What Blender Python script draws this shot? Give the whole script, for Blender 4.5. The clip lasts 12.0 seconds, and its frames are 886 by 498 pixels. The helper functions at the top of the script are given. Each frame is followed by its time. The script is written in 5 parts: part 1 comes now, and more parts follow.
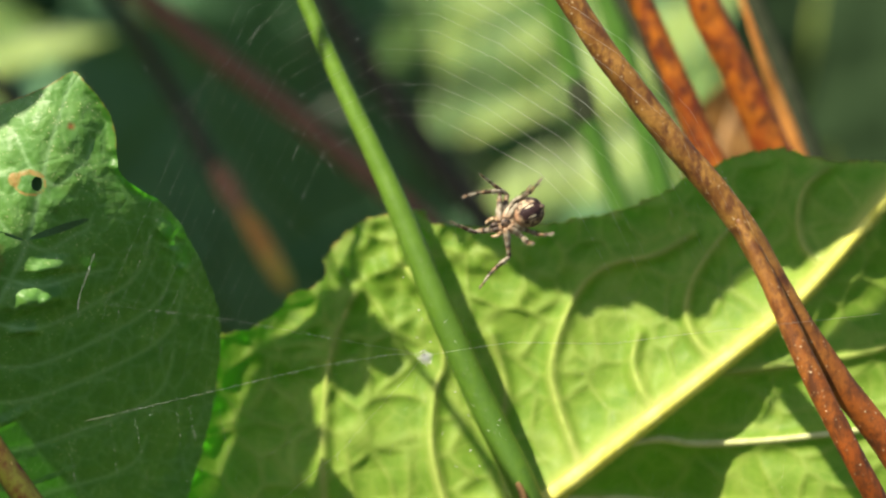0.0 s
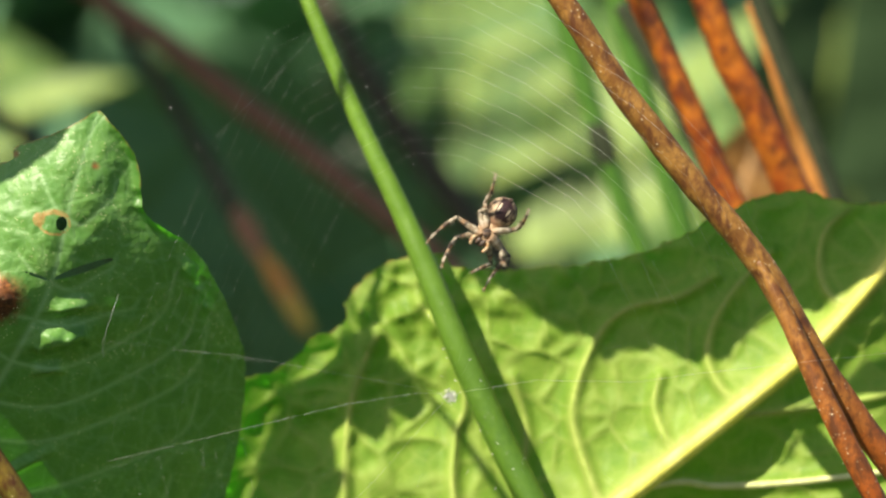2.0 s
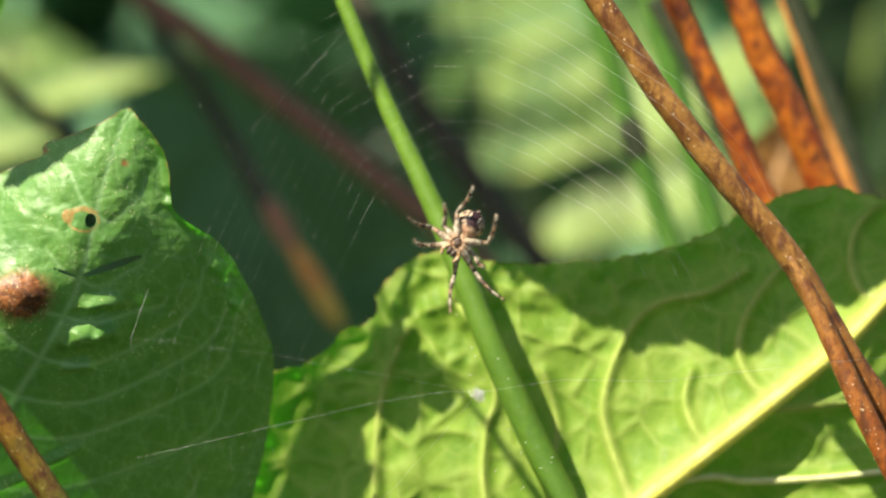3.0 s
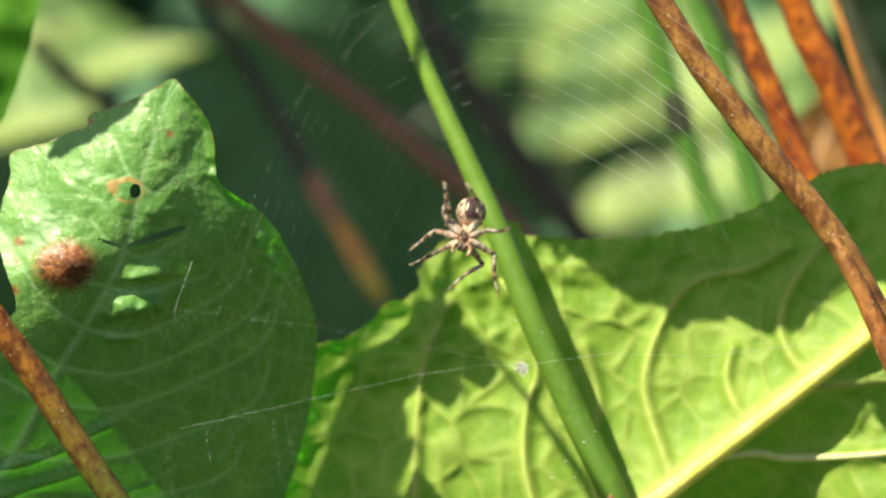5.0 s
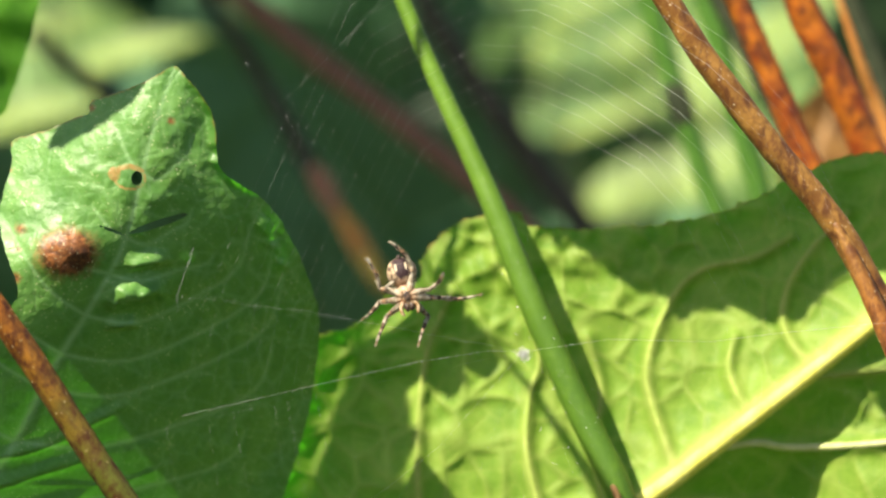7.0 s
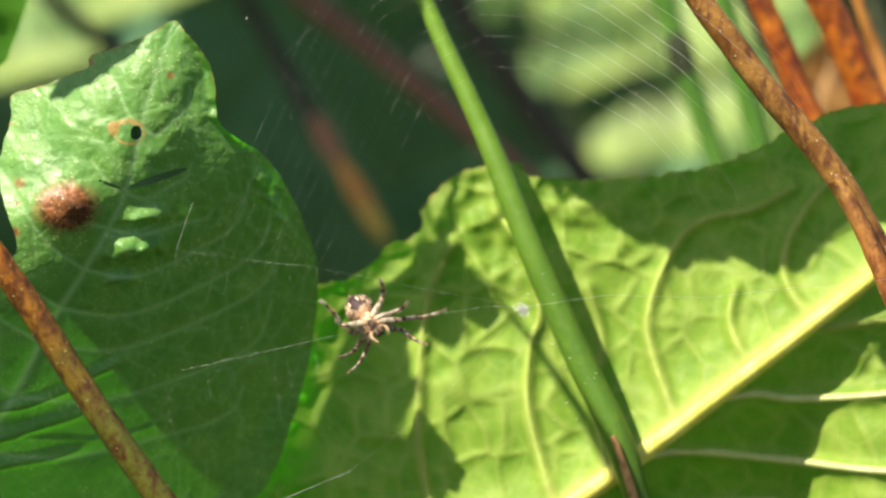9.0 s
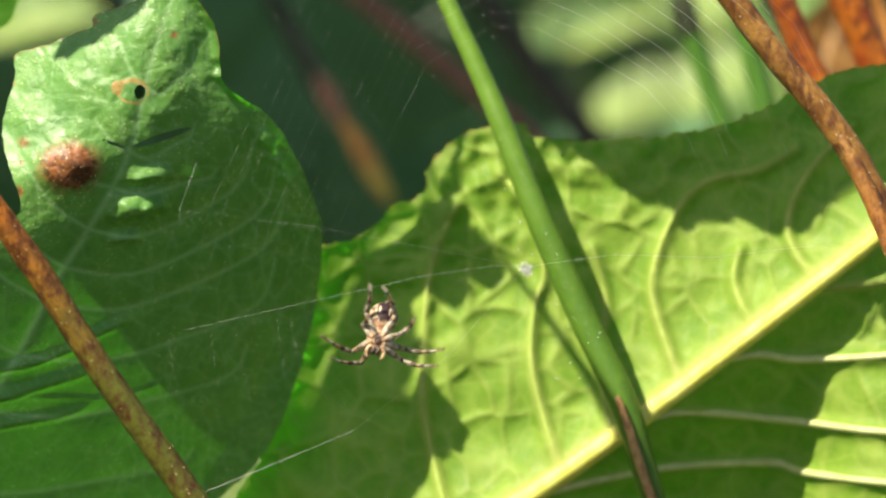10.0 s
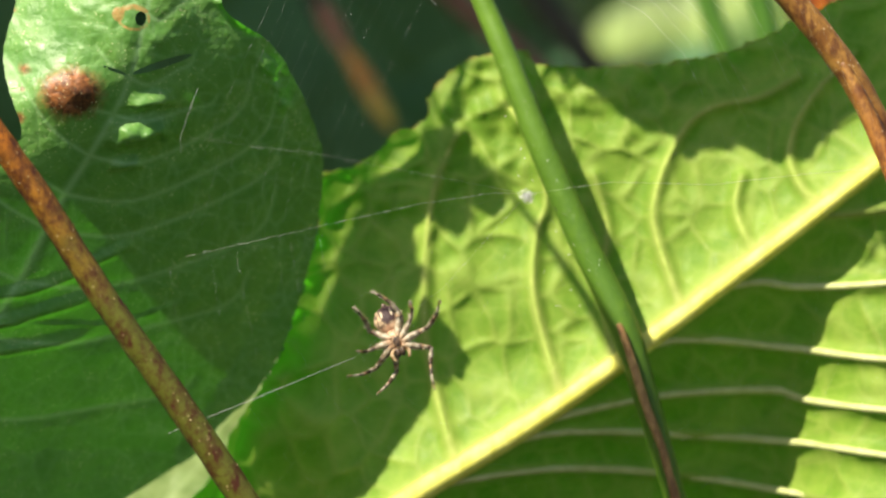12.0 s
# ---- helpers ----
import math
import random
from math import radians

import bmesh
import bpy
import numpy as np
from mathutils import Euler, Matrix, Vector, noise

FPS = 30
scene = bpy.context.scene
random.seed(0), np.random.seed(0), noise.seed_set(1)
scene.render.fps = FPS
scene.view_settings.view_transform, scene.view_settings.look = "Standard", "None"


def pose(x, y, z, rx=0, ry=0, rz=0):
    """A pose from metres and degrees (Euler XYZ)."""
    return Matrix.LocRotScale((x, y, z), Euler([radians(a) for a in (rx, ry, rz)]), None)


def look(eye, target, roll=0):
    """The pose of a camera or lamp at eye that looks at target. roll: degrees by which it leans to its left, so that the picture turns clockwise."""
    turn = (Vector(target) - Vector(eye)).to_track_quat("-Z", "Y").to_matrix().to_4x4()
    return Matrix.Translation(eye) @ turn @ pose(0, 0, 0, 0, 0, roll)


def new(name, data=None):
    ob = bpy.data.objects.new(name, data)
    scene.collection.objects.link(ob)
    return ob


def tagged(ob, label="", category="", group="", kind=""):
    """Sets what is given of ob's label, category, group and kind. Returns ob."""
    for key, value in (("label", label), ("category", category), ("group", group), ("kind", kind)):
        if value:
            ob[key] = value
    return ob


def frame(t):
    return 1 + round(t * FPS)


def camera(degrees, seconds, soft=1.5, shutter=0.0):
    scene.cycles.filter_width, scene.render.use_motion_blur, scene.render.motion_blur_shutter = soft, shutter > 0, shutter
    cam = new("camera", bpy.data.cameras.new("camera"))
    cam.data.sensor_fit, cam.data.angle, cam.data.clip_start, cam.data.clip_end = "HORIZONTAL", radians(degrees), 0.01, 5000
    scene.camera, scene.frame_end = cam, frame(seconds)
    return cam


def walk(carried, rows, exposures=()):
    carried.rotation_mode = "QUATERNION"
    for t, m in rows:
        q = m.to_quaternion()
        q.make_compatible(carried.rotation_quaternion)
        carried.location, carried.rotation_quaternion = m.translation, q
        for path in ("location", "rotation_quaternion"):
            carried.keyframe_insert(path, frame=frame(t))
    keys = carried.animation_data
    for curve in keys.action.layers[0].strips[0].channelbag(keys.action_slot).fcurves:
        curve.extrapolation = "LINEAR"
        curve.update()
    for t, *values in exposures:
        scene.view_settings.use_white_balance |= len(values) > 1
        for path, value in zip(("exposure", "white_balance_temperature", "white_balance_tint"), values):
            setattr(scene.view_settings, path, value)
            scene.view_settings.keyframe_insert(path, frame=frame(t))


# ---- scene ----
EYE = 0.60                      # height of the lens over the ground
cam = camera(10.0, 12.0, soft=2.3)
cam.data.dof.use_dof = True     # a long lens, close up, focused on the web
cam.data.dof.focus_distance = 0.5985
cam.data.dof.aperture_fstop = 23.0

# seconds, turn to the left, look up, lean to the left (degrees): a tripod head that pans and tilts
PAN = [
    (0.0, -1.0911, -0.0402, -0.361), (0.5, -1.0824, 0.1321, -0.380), (1.0, -0.9636, 0.3011, -0.415),
    (1.5, -0.9303, 0.4869, -0.650), (2.0, -0.8606, 0.4500, -0.516), (2.5, -0.7820, 0.4501, -0.517),
    (3.0, -0.5070, 0.3802, -0.265), (3.2, -0.3480, 0.3480, -0.200), (4.8, -0.0640, 0.1280, 0.100),
    (5.0, -0.0262, 0.0911, 0.150), (5.5, -0.0233, 0.1228, -0.098), (6.0, 0.0036, 0.0591, 0.004),
    (6.5, 0.0000, 0.0000, 0.000), (6.7, 0.0000, -0.0100, 0.000), (8.3, -0.0200, -0.2110, 0.040),
    (8.5, -0.0129, -0.3282, 0.052), (9.0, 0.0064, -0.5800, 0.134), (9.5, 0.0490, -0.7868, 0.198),
    (10.0, 0.0559, -1.0259, 0.172), (10.5, 0.0663, -1.2954, 0.240), (11.0, 0.0717, -1.4352, 0.160),
    (11.5, 0.0623, -1.6022, 0.199), (12.0, 0.0728, -1.8511, 0.244),
]
walk(cam, [(t, pose(0, 0, EYE, 0, 0, yaw) @ pose(0, 0, 0, 90 + up) @ pose(0, 0, 0, 0, 0, lean)) for t, yaw, up, lean in PAN],
     exposures=[(0.0, 0.93, 7200, 10), (5.0, 1.18, 7200, 10), (8.5, 1.14, 7200, 10), (12.0, 1.02, 7200, 10)])

# ---- light: one sun, high behind the lens and well to its left, and the sky ----
SUN = Vector((-0.47, -0.44, 0.765)).normalized()
sun = new("sun", bpy.data.lights.new("sun", "SUN"))
sun.data.energy, sun.data.angle, sun.data.color = 5.0, radians(0.53), (1.0, 0.94, 0.82)
sun.matrix_world = look(SUN * 5, (0, 0, 0))
world = bpy.data.worlds.new("sky")
scene.world = world
world.use_nodes = True
sky = world.node_tree.nodes.new("ShaderNodeTexSky")
sky.sky_type, sky.sun_disc = "NISHITA", False
sky.sun_elevation, sky.sun_rotation = math.asin(SUN.z), math.atan2(SUN.x, SUN.y)
world.node_tree.links.new(sky.outputs[0], world.node_tree.nodes["Background"].inputs[0])
world.node_tree.nodes["Background"].inputs[1].default_value = 0.07

# ---- materials ----


class Nodes:
    """A small builder of node materials."""

    def __init__(self, name):
        self.mat = bpy.data.materials.new(name)
        self.mat.use_nodes = True
        self.tree = self.mat.node_tree
        self.out = self.tree.nodes["Material Output"]
        self.bsdf = self.tree.nodes["Principled BSDF"]
        self.coords = self.tree.nodes.new("ShaderNodeTexCoord").outputs["Object"]

    def node(self, kind, inputs=(), **settings):
        n = self.tree.nodes.new(kind)
        if "blend" in settings:
            n.blend_type = settings["blend"]
        if "op" in settings:
            n.operation = settings["op"]
        if "feature" in settings:
            n.feature = settings["feature"]
        for key, value in dict(inputs).items():
            self.put(n.inputs[key], value)
        return n

    def put(self, socket, value):
        if isinstance(value, bpy.types.NodeSocket):
            self.tree.links.new(value, socket)
        else:
            socket.default_value = value

    def noise(self, scale, detail=4, rough=0.55, stretch=None):
        v = self.coords
        if stretch:
            v = self.node("ShaderNodeMapping", {"Vector": v, "Scale": stretch}).outputs[0]
        return self.node("ShaderNodeTexNoise", {"Vector": v, "Scale": scale, "Detail": detail, "Roughness": rough}).outputs["Fac"]

    def cells(self, scale, feature="F1"):
        n = self.node("ShaderNodeTexVoronoi", {"Vector": self.coords, "Scale": scale}, feature=feature)
        return n.outputs["Distance"]

    def ramp(self, fac, *stops):
        n = self.tree.nodes.new("ShaderNodeValToRGB")
        self.tree.links.new(fac, n.inputs[0])
        e = n.color_ramp.elements
        while len(e) < len(stops):
            e.new(0.5)
        for k, (pos, col) in enumerate(stops):
            e[k].position = pos
            e[k].color = (*col, 1) if isinstance(col, tuple) else (col, col, col, 1)
        return n.outputs[0]

    def mix(self, fac, a, b, blend="MIX"):
        n = self.tree.nodes.new("ShaderNodeMixRGB")
        n.blend_type = blend
        for k, v in enumerate((fac, a, b)):
            if isinstance(v, tuple):
                v = (*v, 1)
            self.put(n.inputs[k], v)
        return n.outputs[0]

    def math(self, op, a, b=0.0):
        return self.node("ShaderNodeMath", {0: a, 1: b}, op=op).outputs[0]

    def attribute(self, name):
        n = self.tree.nodes.new("ShaderNodeAttribute")
        n.attribute_name = name
        return n.outputs["Fac"]

    def bump(self, height, strength, distance):
        n = self.node("ShaderNodeBump", {"Height": height, "Strength": strength, "Distance": distance})
        self.put(self.bsdf.inputs["Normal"], n.outputs[0])
        return n.outputs[0]

    def finish(self, colour, rough=0.5, specular=0.5):
        self.put(self.bsdf.inputs["Base Color"], (*colour, 1) if isinstance(colour, tuple) else colour)
        self.put(self.bsdf.inputs["Roughness"], rough)
        self.put(self.bsdf.inputs["Specular IOR Level"], specular)
        return self.mat

    def thin(self, colour, amount, normal=None):
        """Lets light through a thin sheet."""
        t = self.node("ShaderNodeBsdfTranslucent")
        self.put(t.inputs["Color"], (*colour, 1) if isinstance(colour, tuple) else colour)
        if normal is not None:
            self.put(t.inputs["Normal"], normal)
        m = self.node("ShaderNodeMixShader", {0: amount, 1: self.bsdf.outputs[0], 2: t.outputs[0]})
        self.tree.links.new(m.outputs[0], self.out.inputs[0])
        return self.mat


def leaf_material(name, low, high, vein, through_light, amount, rough=0.45, net=1100, net_depth=0.00012, net_mix=0.35, dry=(0.19, 0.07, 0.02), specular=0.4, specks=0.1, grain=500):
    """A leaf: mottled green, pale veins (vertex attribute 'vein'), a fine net of veinlets, dry brown patches ('dry')."""
    n = Nodes(name)
    base = n.mix(n.ramp(n.noise(230, 6, 0.6), (0.36, 0.0), (0.64, 1.0)), low, high)
    base = n.mix(n.math("MULTIPLY", n.noise(900, 3), 0.35), base, tuple(c * 0.6 for c in low))
    wob = n.node("ShaderNodeTexVoronoi", {"Scale": net}, feature="DISTANCE_TO_EDGE")
    warp = n.node("ShaderNodeTexNoise", {"Vector": n.coords, "Scale": 400.0, "Detail": 2.0})
    shift = n.node("ShaderNodeVectorMath", {0: warp.outputs["Color"], 1: (0.0006, 0.0006, 0.0006)}, op="MULTIPLY")
    moved = n.node("ShaderNodeVectorMath", {0: n.coords, 1: shift.outputs[0]}, op="ADD")
    n.put(wob.inputs["Vector"], moved.outputs[0])
    edge = n.ramp(wob.outputs["Distance"], (0.0, 1.0), (0.09, 0.0))
    wide = n.node("ShaderNodeTexVoronoi", {"Scale": net * 0.28, "Vector": moved.outputs[0]}, feature="DISTANCE_TO_EDGE")
    edge2 = n.ramp(wide.outputs["Distance"], (0.0, 1.0), (0.05, 0.0))
    lines = n.math("MAXIMUM", n.math("MULTIPLY", edge, 0.55), edge2)
    veins = n.attribute("vein")
    base = n.mix(n.math("MULTIPLY", lines, net_mix), base, vein)
    base = n.mix(veins, base, vein)
    base = n.mix(n.attribute("pale"), base, (0.66, 0.66, 0.16))
    dry_fac = n.ramp(n.math("ADD", n.attribute("dry"), n.math("MULTIPLY", n.math("SUBTRACT", n.noise(900, 6, 0.75), 0.5), 0.9)), (0.2, 0.0), (0.8, 1.0))
    dry_col = n.mix(n.ramp(n.noise(1500, 4, 0.6), (0.36, 0.0), (0.6, 1.0)), tuple(c * 0.5 for c in dry), tuple(min(1, c * 1.9) for c in dry))
    dry_col = n.mix(n.math("MULTIPLY", n.attribute("burn"), n.ramp(n.noise(1100, 4, 0.7), (0.3, 0.35), (0.6, 1.0))), dry_col, (0.035, 0.01, 0.006))
    dry_fac = n.math("MULTIPLY", dry_fac, n.ramp(n.attribute("dry"), (0.02, 0.0), (0.15, 1.0)))
    base = n.mix(dry_fac, base, dry_col)
    base = n.mix(n.math("MULTIPLY", n.ramp(n.attribute("tan"), (0.25, 0.0), (0.6, 1.0)), n.ramp(n.noise(1300, 4), (0.35, 0.45), (0.6, 1.0))), base, (0.4, 0.24, 0.075))
    pollen = n.ramp(n.cells(1900), (0.06, 1.0), (0.24, 0.0))
    pollen = n.math("MULTIPLY", pollen, n.ramp(n.noise(230, 4), (0.45, 0.0), (0.62, 1.0)))
    base = n.mix(n.math("MULTIPLY", pollen, specks), base, (0.85, 0.85, 0.5))
    height = n.math("ADD", n.math("MULTIPLY", n.noise(grain, 4), 0.7), n.math("MULTIPLY", lines, -0.25))
    normal = n.bump(height, 0.7, net_depth)
    n.finish(base, n.ramp(n.noise(600, 3), (0.3, rough - 0.1), (0.7, rough + 0.12)), specular)
    glow = n.mix(n.math("MULTIPLY", veins, 0.6), through_light, vein)
    glow = n.mix(dry_fac, glow, tuple(c * 0.5 for c in dry))
    # tender tissue ('tender') lets more light through
    tender = n.attribute("tender")
    glow = n.mix(tender, glow, (0.1, 0.6, 0.02))
    return n.thin(glow, n.math("ADD", n.math("MULTIPLY", tender, 0.5), amount), normal)


M_UPPER = leaf_material("leaf_upper_side", (0.08, 0.225, 0.04), (0.138, 0.31, 0.06), (0.26, 0.46, 0.19), (0.08, 0.46, 0.025), 0.15, rough=0.45, specks=0.75, net=480, net_depth=0.0002, specular=0.46, grain=1500, net_mix=0.16)
M_UNDER = leaf_material("leaf_underside", (0.14, 0.27, 0.024), (0.25, 0.39, 0.052), (0.4, 0.47, 0.12), (0.008, 0.46, 0.005), 0.29, rough=0.6, net=520, net_mix=0.18, specular=0.25)
M_YOUNG = leaf_material("young_leaf", (0.07, 0.23, 0.015), (0.1, 0.3, 0.02), (0.16, 0.36, 0.05), (0.1, 0.45, 0.01), 0.35, net=500)
# background leaf copies: deep shade, half shade and sun are put into their colours
M_SHADY = leaf_material("deep_shade_leaf", (0.095, 0.215, 0.115), (0.13, 0.285, 0.14), (0.11, 0.24, 0.13), (0.012, 0.05, 0.008), 0.06, rough=0.7, net=260, specular=0.15)
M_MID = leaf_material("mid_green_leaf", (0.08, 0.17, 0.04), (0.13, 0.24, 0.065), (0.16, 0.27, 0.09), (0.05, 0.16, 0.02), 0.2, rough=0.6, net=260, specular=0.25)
# darker copy for the right-hand leaves; their half shade is in the colour
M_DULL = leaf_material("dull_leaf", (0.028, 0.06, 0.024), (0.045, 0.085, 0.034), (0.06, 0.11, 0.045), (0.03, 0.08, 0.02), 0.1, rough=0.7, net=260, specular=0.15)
M_WITHERED = leaf_material("withered_leaf", (0.08, 0.035, 0.012), (0.26, 0.12, 0.022), (0.22, 0.12, 0.03), (0.25, 0.1, 0.015), 0.2, rough=0.7, net=260, specular=0.2)
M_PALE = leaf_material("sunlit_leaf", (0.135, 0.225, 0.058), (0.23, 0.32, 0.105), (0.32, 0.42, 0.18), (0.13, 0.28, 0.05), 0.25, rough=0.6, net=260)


def stem_material(name, low, high, streak, speck, speck_amount=0.5, rough=0.5, foot=None, rise=(0, 1), blotches=0.85, gloss=0.35, mottle=560):
    n = Nodes(name)
    base = n.mix(n.ramp(n.noise(330, 6, 0.65), (0.38, 0.0), (0.62, 1.0)), low, high)
    if foot:
        # another colour towards the foot; on the smooth green stem it paints in shade
        z = n.node("ShaderNodeSeparateXYZ", {"Vector": n.coords}).outputs[2]
        foot_fade = n.node("ShaderNodeMapRange", {"Value": z, "From Min": rise[0], "From Max": rise[1]}).outputs[0]
        base = n.mix(foot_fade, n.mix(n.noise(300, 4), foot, tuple(c * 1.5 for c in foot)), base)
    blotch = n.math("MULTIPLY", n.ramp(n.noise(mottle, 5, 0.65, (1, 1, 0.5)), (0.47, 0.0), (0.62, 1.0)), blotches)
    base = n.mix(blotch, base, streak)
    base = n.mix(n.math("MULTIPLY", n.ramp(n.noise(1500, 4, 0.7), (0.5, 0.0), (0.62, 1.0)), 0.5), base, streak)
    dots = n.math("MULTIPLY", n.ramp(n.cells(1300), (0.05, 1.0), (0.22, 0.0)), n.ramp(n.noise(260, 2), (0.45, 0.0), (0.6, 1.0)))
    base = n.mix(n.math("MULTIPLY", dots, speck_amount), base, speck)
    n.bump(n.math("ADD", n.noise(900, 4), dots), 0.6, 0.00015)
    return n.finish(base, rough, gloss)


M_RUST = stem_material("rusty_stalk", (0.2, 0.085, 0.018), (0.37, 0.19, 0.045), (0.1, 0.034, 0.012), (0.85, 0.68, 0.42), 0.9, foot=(0.26, 0.062, 0.01), rise=(0.580, 0.606), blotches=0.95)
M_ORANGE = stem_material("orange_stalk", (0.26, 0.045, 0.008), (0.54, 0.16, 0.015), (0.085, 0.022, 0.012), (0.6, 0.35, 0.1), 0.3, blotches=0.9, mottle=680)
M_STRAW = stem_material("straw_orange_stalk", (0.46, 0.17, 0.03), (0.62, 0.28, 0.07), (0.3, 0.1, 0.02), (0.7, 0.45, 0.2), 0.3, blotches=0.5)
M_SPOTTED = stem_material("spotted_stalk", (0.15, 0.045, 0.008), (0.4, 0.13, 0.012), (0.06, 0.015, 0.006), (0.75, 0.6, 0.3), 0.6, foot=(0.085, 0.09, 0.012), rise=(0.579, 0.599), blotches=1.0)
M_GREEN = stem_material("green_stem", (0.055, 0.155, 0.018), (0.08, 0.2, 0.025), (0.04, 0.12, 0.015), (0.3, 0.4, 0.2), 0.15, 0.5)
# the shade on the lower stem is put into its darker foot colour
M_SMOOTH = stem_material("smooth_green_stem", (0.1, 0.2, 0.018), (0.13, 0.25, 0.026), (0.085, 0.18, 0.016), (0.4, 0.45, 0.25), 0.2, 0.42, (0.05, 0.115, 0.012), (0.588, 0.626))
# the shade these background stems stand in is put into both dark colours
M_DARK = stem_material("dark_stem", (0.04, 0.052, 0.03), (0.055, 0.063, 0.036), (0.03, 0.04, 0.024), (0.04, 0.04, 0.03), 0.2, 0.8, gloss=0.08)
M_DUSK = stem_material("shade_toned_stem", (0.058, 0.054, 0.038), (0.072, 0.064, 0.044), (0.045, 0.044, 0.03), (0.06, 0.05, 0.04), 0.2, 0.8, gloss=0.08)
M_MAROON = stem_material("maroon_stem", (0.17, 0.073, 0.04), (0.23, 0.11, 0.06), (0.12, 0.055, 0.033), (0.1, 0.06, 0.04), 0.2, 0.7)
M_HUSK = stem_material("dry_husk", (0.26, 0.14, 0.055), (0.42, 0.25, 0.1), (0.15, 0.075, 0.03), (0.45, 0.32, 0.18), 0.3, 0.7)
M_OCHRE = stem_material("ochre_stem", (0.62, 0.24, 0.05), (0.76, 0.36, 0.07), (0.46, 0.17, 0.06), (0.5, 0.35, 0.15), 0.3, 0.7, foot=(0.42, 0.38, 0.05), rise=(-0.0150, -0.0085))
M_NODE = stem_material("brown_node", (0.36, 0.15, 0.085), (0.46, 0.21, 0.12), (0.24, 0.09, 0.05), (0.4, 0.25, 0.15), 0.2, 0.7)
M_RIB = stem_material("leaf_rib", (0.68, 0.66, 0.13), (0.78, 0.75, 0.2), (0.62, 0.6, 0.1), (0.8, 0.82, 0.3), 0.3, 0.6, gloss=0.2)
M_SIDERIB = stem_material("leaf_side_rib", (0.26, 0.35, 0.07), (0.31, 0.39, 0.09), (0.22, 0.32, 0.055), (0.4, 0.5, 0.16), 0.2, 0.65, gloss=0.2)
M_LOWRIB = stem_material("leaf_pale_rib", (0.46, 0.5, 0.22), (0.54, 0.57, 0.27), (0.4, 0.45, 0.17), (0.6, 0.65, 0.3), 0.2, 0.5)


def down_material():
    n = Nodes("stalk_down")
    c = n.mix(n.noise(2000, 2), (0.6, 0.42, 0.2), (0.8, 0.7, 0.45))
    return n.finish(c, 0.5, 0.3)


M_DOWN = down_material()


def silk_material():
    n = Nodes("spider_silk")
    n.finish((0.75, 0.78, 0.76), 0.25, 0.8)
    return n.thin((0.6, 0.62, 0.6), 0.25)


M_SILK = silk_material()


def soil_material():
    n = Nodes("soil_and_moss")
    c = n.mix(n.ramp(n.noise(3, 6), (0.4, 0.0), (0.6, 1.0)), (0.035, 0.025, 0.015), (0.03, 0.06, 0.015))
    c = n.mix(n.math("MULTIPLY", n.noise(60, 5), 0.6), c, (0.02, 0.015, 0.01))
    n.bump(n.noise(40, 6), 0.8, 0.02)
    return n.finish(c, 0.9, 0.2)


M_SOIL = soil_material()

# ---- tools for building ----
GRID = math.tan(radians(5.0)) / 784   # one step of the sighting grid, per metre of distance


def site(x, y, d):
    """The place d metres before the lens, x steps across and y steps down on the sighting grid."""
    return Vector(((x - 784) * GRID * d, d, EYE - (y - 441) * GRID * d))


def thing(name, base, label, category, group=""):
    ob = new(name)
    ob.empty_display_size = 0.005
    ob.location = base
    return tagged(ob, label, category, group)


def part(name, mesh, material, parent, label=""):
    """One mesh object under a thing or under a part; its mesh is given in the world's space."""
    root, shift = parent, Vector((0, 0, 0))
    while root is not None:
        shift += root.location
        root = root.parent
    mesh.transform(Matrix.Translation(-shift))
    mesh.materials.append(material)
    ob = new(name, mesh)
    ob.parent = parent
    return tagged(ob, label)


def smooth_line(points, n=8, closed=False):
    """A Catmull-Rom line through the points, n steps a piece."""
    p = np.array([tuple(q) for q in points], float)
    k = len(p)
    out = []
    for i in range(k if closed else k - 1):
        if closed:
            a, b, c, d = p[(i - 1) % k], p[i], p[(i + 1) % k], p[(i + 2) % k]
        else:
            a, b, c, d = p[max(i - 1, 0)], p[i], p[i + 1], p[min(i + 2, k - 1)]
        for s in range(n):
            u = s / n
            out.append(0.5 * (2 * b + (c - a) * u + (2 * a - 5 * b + 4 * c - d) * u * u + (3 * b - a - 3 * c + d) * u ** 3))
    if not closed:
        out.append(p[-1])
    return np.array(out)


def mesh_from(name, verts, faces, smooth=True):
    me = bpy.data.meshes.new(name)
    me.from_pydata([tuple(v) for v in verts], [], faces)
    me.update()
    if smooth:
        me.shade_smooth()
    return me


